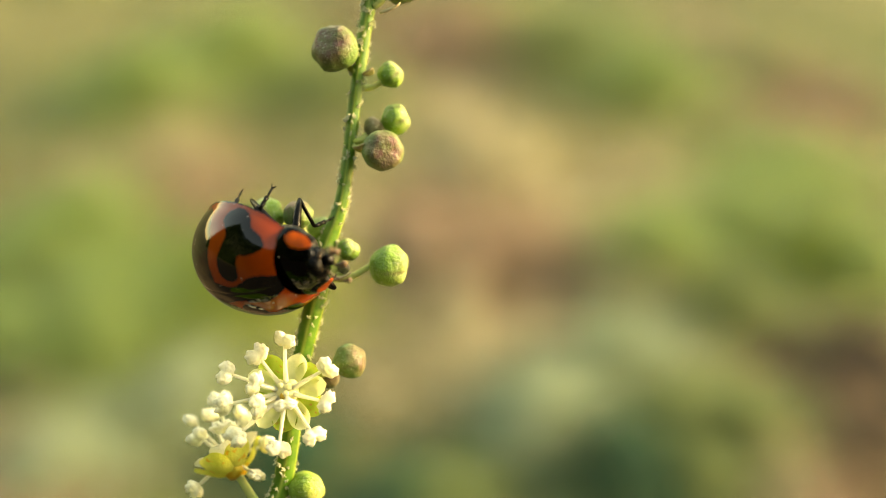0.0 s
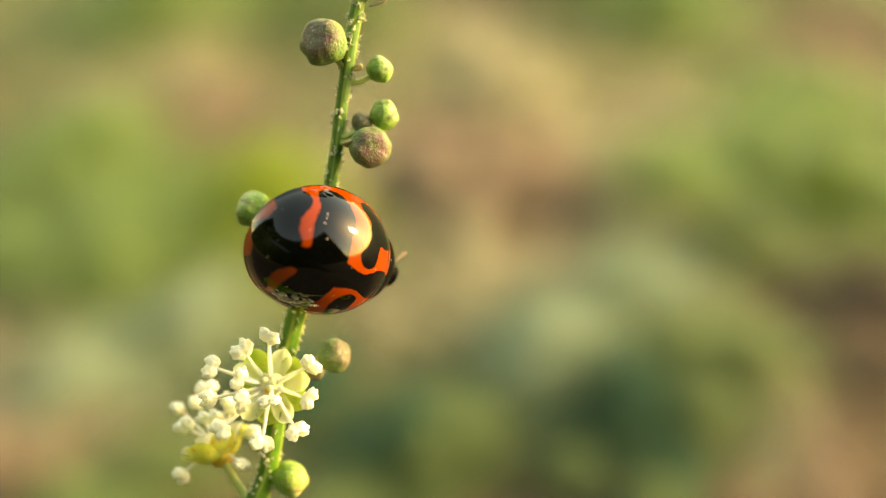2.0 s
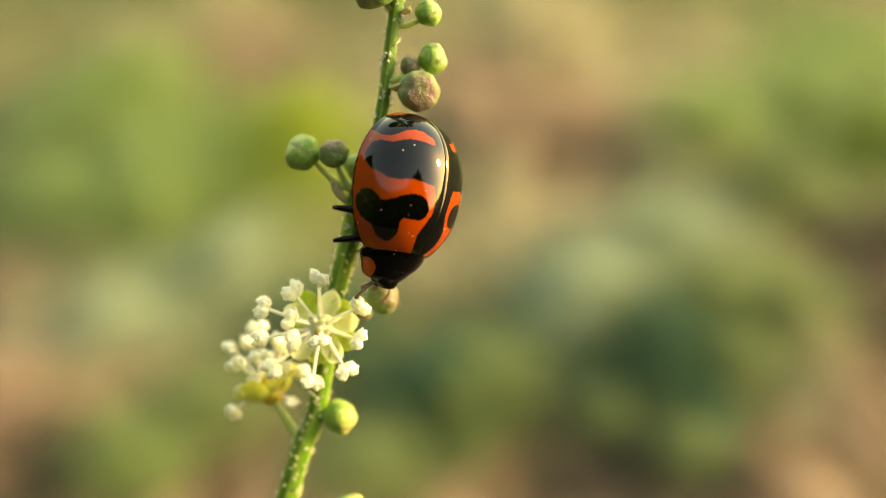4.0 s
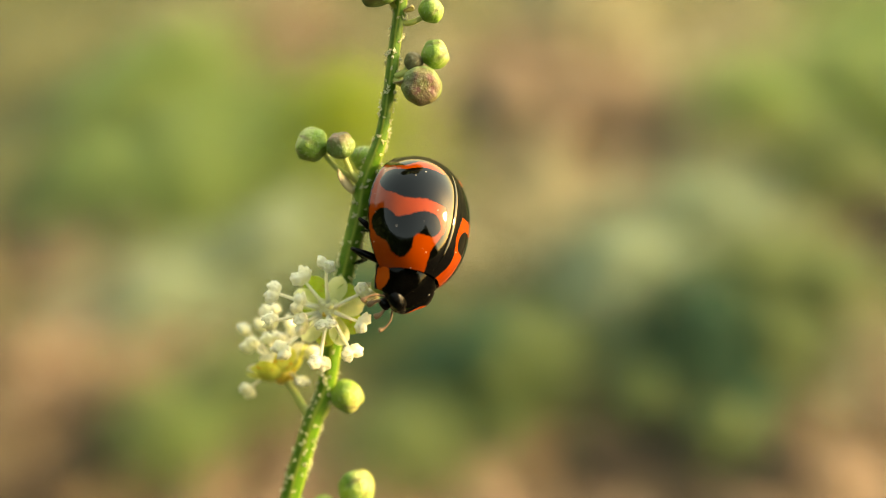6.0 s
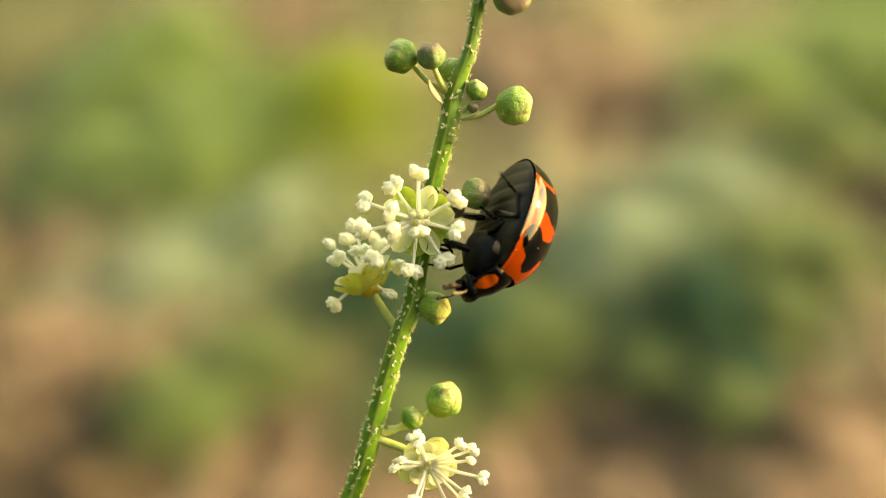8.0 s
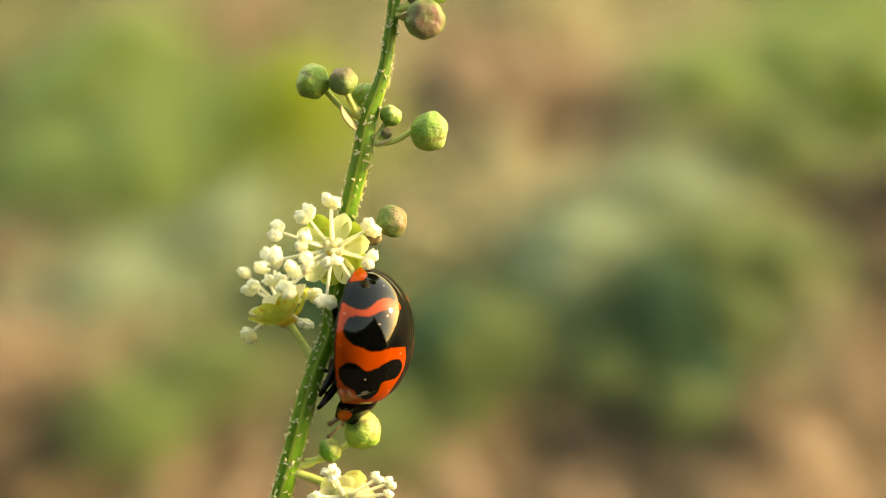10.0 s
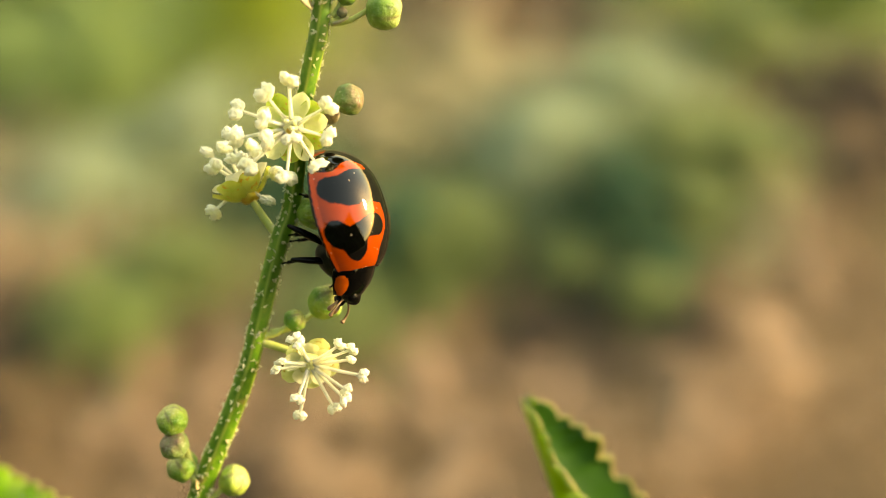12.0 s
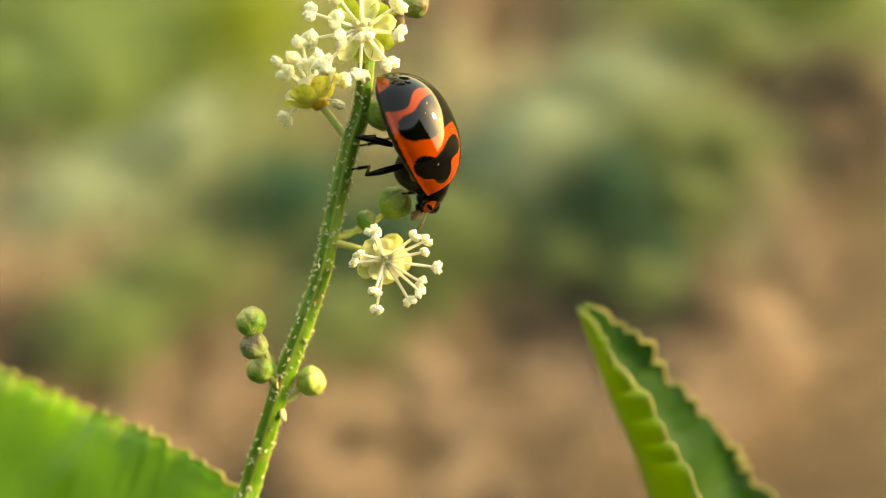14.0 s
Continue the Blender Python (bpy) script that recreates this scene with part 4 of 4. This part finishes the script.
def build_leg(bug, hip):
    """A jointed leg of three pieces, each along its own y."""
    leg = part("leg", tube([Vector((0, y * MM, z * MM)) for y, z in ((0, 0), (0.4, 0.03), (0.8, 0.04), (1.15, 0.02), (1.45, 0))], [w * MM for w in (0.10, 0.145, 0.14, 0.11, 0.07)], 12), BLACK, bug, "jointed black leg", at=Vector(hip) * MM)
    tibia = part("tibia", tube([Vector((0, y * MM, z * MM)) for y, z in ((0, 0), (0.3, 0.02), (0.75, 0.01), (1.08, 0))], [w * MM for w in (0.060, 0.068, 0.064, 0.075)], 10), BLACK, leg, at=(0, 0, 0))
    foot = bmesh.new()
    for y0, y1, w0, w1 in ((0, 0.28, 0.05, 0.085), (0.24, 0.50, 0.05, 0.09), (0.46, 0.85, 0.035, 0.045)):
        tube([Vector((0, y0 * MM, 0)), Vector((0, y1 * MM, 0))], [w0 * MM, w1 * MM], 8, foot)
    for side in (-1, 1):
        tube([Vector(q) * MM for q in ((0, 0.84, 0), (side * 0.07, 0.95, -0.01), (side * 0.09, 1.02, -0.07))], [0.03 * MM, 0.02 * MM, 0.006 * MM], 5, foot)
    return leg, tibia, part("tarsus", foot, BLACK, leg, at=(0, 0, 0))


# hips and where the feet feel for a hold, front to hind, in the beetle's millimetres
HIPS = ((0.40, 1.70, -0.50), (0.55, 0.95, -0.55), (0.50, 0.05, -0.50))
HOLDS = ((1.40, 2.50, -1.00), (1.95, 1.05, -1.10), (1.60, -1.05, -1.15))


def build_ladybird():
    bug = tagged(new("ladybird"), "glossy orange and black ladybird beetle climbing the stem", "ladybird")
    cam.data.dof.focus_object = build_elytron(bug, 1)
    build_elytron(bug, -1)
    shield, head = build_pronotum(bug)
    build_belly(bug)
    legs = [(side, pair, build_leg(bug, (side * HIPS[pair][0], *HIPS[pair][1:]))) for side in (1, -1) for pair in range(3)]
    return bug, shield, head, legs


BUG, SHIELD, HEAD, LEGS = build_ladybird()

# Its way: seconds; the middle of its underside on the plant's scale; the way it heads; the way its back faces
BUG_ROWS = [
    (0, -6.184, 35.069, -0.114, 0.728, -0.681, -0.078, -0.556, -0.52, -0.648),
    (0.5, -6.107, 35, -0.121, 0.717, -0.696, -0.037, -0.548, -0.531, -0.646),
    (1, -6.242, 34.703, -0.231, 0.805, -0.549, -0.224, -0.547, -0.543, -0.637),
    (1.5, -5.218, 34.802, -0.15, 0.663, 0.313, -0.68, 0.041, -0.922, -0.384),
    (2, -3.782, 34.472, -0.022, 0.723, 0.596, -0.349, 0.493, -0.8, -0.342),
    (2.5, -3.121, 34.89, 0.149, 0.116, 0.248, -0.962, 0.523, -0.838, -0.153),
    (3, -3.161, 34.965, 0.05, -0.135, 0.063, -0.989, 0.625, -0.769, -0.134),
    (3.5, -2.918, 34.816, -0.068, -0.224, -0.227, -0.948, 0.668, -0.744, 0.02),
    (3.7, -2.767, 34.907, 0.153, -0.098, -0.192, -0.976, 0.759, -0.649, 0.052),
    (5.8, -2.216, 35.219, -1.006, 0.062, -0.515, -0.855, 0.797, -0.49, 0.352),
    (6, -2.283, 35.283, -1.528, -0.022, -0.553, -0.833, 0.801, -0.508, 0.317),
    (6.5, -1.939, 35.482, -1.537, -0.008, -0.688, -0.726, 0.851, -0.386, 0.357),
    (7, -1.789, 35.705, -2.05, 0.115, -0.421, -0.9, 0.883, -0.371, 0.287),
    (7.5, -1.717, 35.362, -3.882, -0.42, -0.146, -0.896, 0.899, 0.072, -0.433),
    (8, -2.25, 35.728, -4.803, -0.251, -0.476, -0.843, 0.841, 0.325, -0.434),
    (8.5, -2.504, 34.978, -5.117, -0.324, 0.243, -0.914, 0.942, -0.003, -0.335),
    (8.7, -2.904, 35.042, -5.472, -0.315, 0.308, -0.898, 0.936, 0.258, -0.239),
    (10.8, -4.48, 34.912, -8.54, 0.008, -0.066, -0.998, 0.87, -0.492, 0.039),
    (11, -4.128, 35.068, -8.196, 0.187, 0.141, -0.972, 0.942, -0.306, 0.137),
    (11.5, -3.826, 34.292, -8.509, 0.245, -0.083, -0.966, 0.964, -0.086, 0.252),
    (12, -3.796, 35.054, -8.201, 0.267, -0.299, -0.916, 0.938, -0.136, 0.318),
    (12.5, -3.96, 34.861, -8.819, 0.047, -0.451, -0.891, 0.781, -0.539, 0.314),
    (13, -3.986, 35.081, -8.876, 0.033, -0.591, -0.806, 0.804, -0.463, 0.373),
    (13.5, -3.75, 35.063, -8.773, 0.266, -0.329, -0.906, 0.804, -0.443, 0.397),
    (14, -3.759, 34.352, -8.933, 0.394, 0.184, -0.9, 0.918, -0.13, 0.375),
]


def bug_pose(x, y, z, fx, fy, fz, dx, dy, dz):
    f, d = D3(fx, fy, fz), D3(dx, dy, dz)
    d = (d - f * d.dot(f)).normalized()
    r = f.cross(d)
    m = Matrix((r, f, d)).transposed().to_4x4()
    m.translation = V(x, y, z)
    return m


def bug_at(t):
    """Its pose at t, between two rows."""
    rows = BUG_ROWS
    k = max(i for i in range(len(rows)) if rows[i][0] <= t + 1e-6)
    if k == len(rows) - 1:
        return bug_pose(*rows[k][1:])
    u = (t - rows[k][0]) / (rows[k + 1][0] - rows[k][0])
    return bug_pose(*[p + (q - p) * u for p, q in zip(rows[k][1:], rows[k + 1][1:])])


STEM_HOLD = 0.36
HOLDFASTS = [(V(*stem_at(10.0 - 0.15 * i)), STEM_HOLD) for i in range(230)] + BUD_HOLDS


def foothold(body, side, pair, hip, step):
    """Where a foot holds, in the beetle's millimetres: on the skin of the stem or of a bud if one is in reach."""
    x, y, z = HOLDS[pair]
    home = Vector((side * x, y + step, z))
    back = body.inverted()
    near, thick = min(((back @ q / MM, r) for q, r in HOLDFASTS), key=lambda hold: (hold[0] - home).length + (0.9 if hold[1] != STEM_HOLD else 0.0))
    skin = near + (hip - near).normalized() * thick
    reach = (skin - hip).length
    if 0.9 < reach < 3.5:
        return home.lerp(skin, min(1.0, (3.5 - reach) / 0.4))
    return home


def aimed(at, to, pole):
    """The pose at a joint whose y runs towards another."""
    y = (to - at).normalized()
    x = y.cross(pole).normalized()
    m = Matrix((x, y, x.cross(y))).transposed().to_4x4()
    m.translation = at * MM
    return m


def bend_leg(side, hip, foot):
    """Thigh, shin and toe so that the toe ends on the foothold, the knee bent outwards."""
    pole = Vector((side * 1.0, 0.0, 0.20)).normalized()
    ankle = foot + ((hip - foot).normalized() * 0.55 + Vector((side * 0.25, 0, 0.6))).normalized() * TARSUS
    way = ankle - hip
    far = min(max(way.length, 0.7), FEMUR + TIBIA - 0.05)
    ankle = hip + way.normalized() * far
    along = (FEMUR ** 2 - TIBIA ** 2 + far ** 2) / (2 * far)
    out = pole - way.normalized() * pole.dot(way.normalized())
    knee = hip + way.normalized() * along + out.normalized() * math.sqrt(max(FEMUR ** 2 - along ** 2, 0.0))
    lift = Vector((0.0, 0.35, 1.0))
    return aimed(hip, knee, lift), aimed(knee, ankle, lift), aimed(ankle, foot, lift)


def motions():
    walk(BUG, [(t, bug_pose(*row)) for t, *row in BUG_ROWS])
    # the shield and head nod as it feeds its way along
    nods = [(0.0, -4, 0), (1.0, -6, 4), (2.0, 14, -4), (3.0, 18, -9), (3.7, 16, -4), (6.0, 10, 18), (6.5, 2, 16), (7.0, 20, 6), (7.5, 26, 0), (8.5, 24, 0), (11.0, 12, 4), (12.0, 16, 8), (12.5, 8, 4), (13.0, 6, 8), (13.5, 6, 8), (14.0, 24, 0)]
    walk(SHIELD, [(t, pose(0, 2.12 * MM, 0.18 * MM, -nod, 0, -turn)) for t, nod, turn in nods])
    walk(HEAD, [(t, pose(0, 2.12 * MM, 0.18 * MM, -nod, 0, -turn) @ pose(0, 0.98 * MM, -0.12 * MM, -nod * 0.6, 0, -turn)) for t, nod, turn in nods])
    # each foot takes hold of the stem where it can reach it, and steps in turn
    for side, pair, (leg, tibia, tarsus) in LEGS:
        hip = Vector((side * HIPS[pair][0], *HIPS[pair][1:]))
        leg_rows, tibia_rows, tarsus_rows = [], [], []
        for i in range(57):
            t = i * 0.25
            body = bug_at(t)
            foot = foothold(body, side, pair, hip, 0.18 * math.sin(t * 4.2 + (0 if (pair + (side > 0)) % 2 else math.pi)))
            thigh, shin, toe = bend_leg(side, hip, foot)
            leg_rows.append((t, thigh))
            tibia_rows.append((t, thigh.inverted() @ shin))
            tarsus_rows.append((t, thigh.inverted() @ toe))
        walk(leg, leg_rows)
        walk(tibia, tibia_rows)
        walk(tarsus, tarsus_rows)


motions()
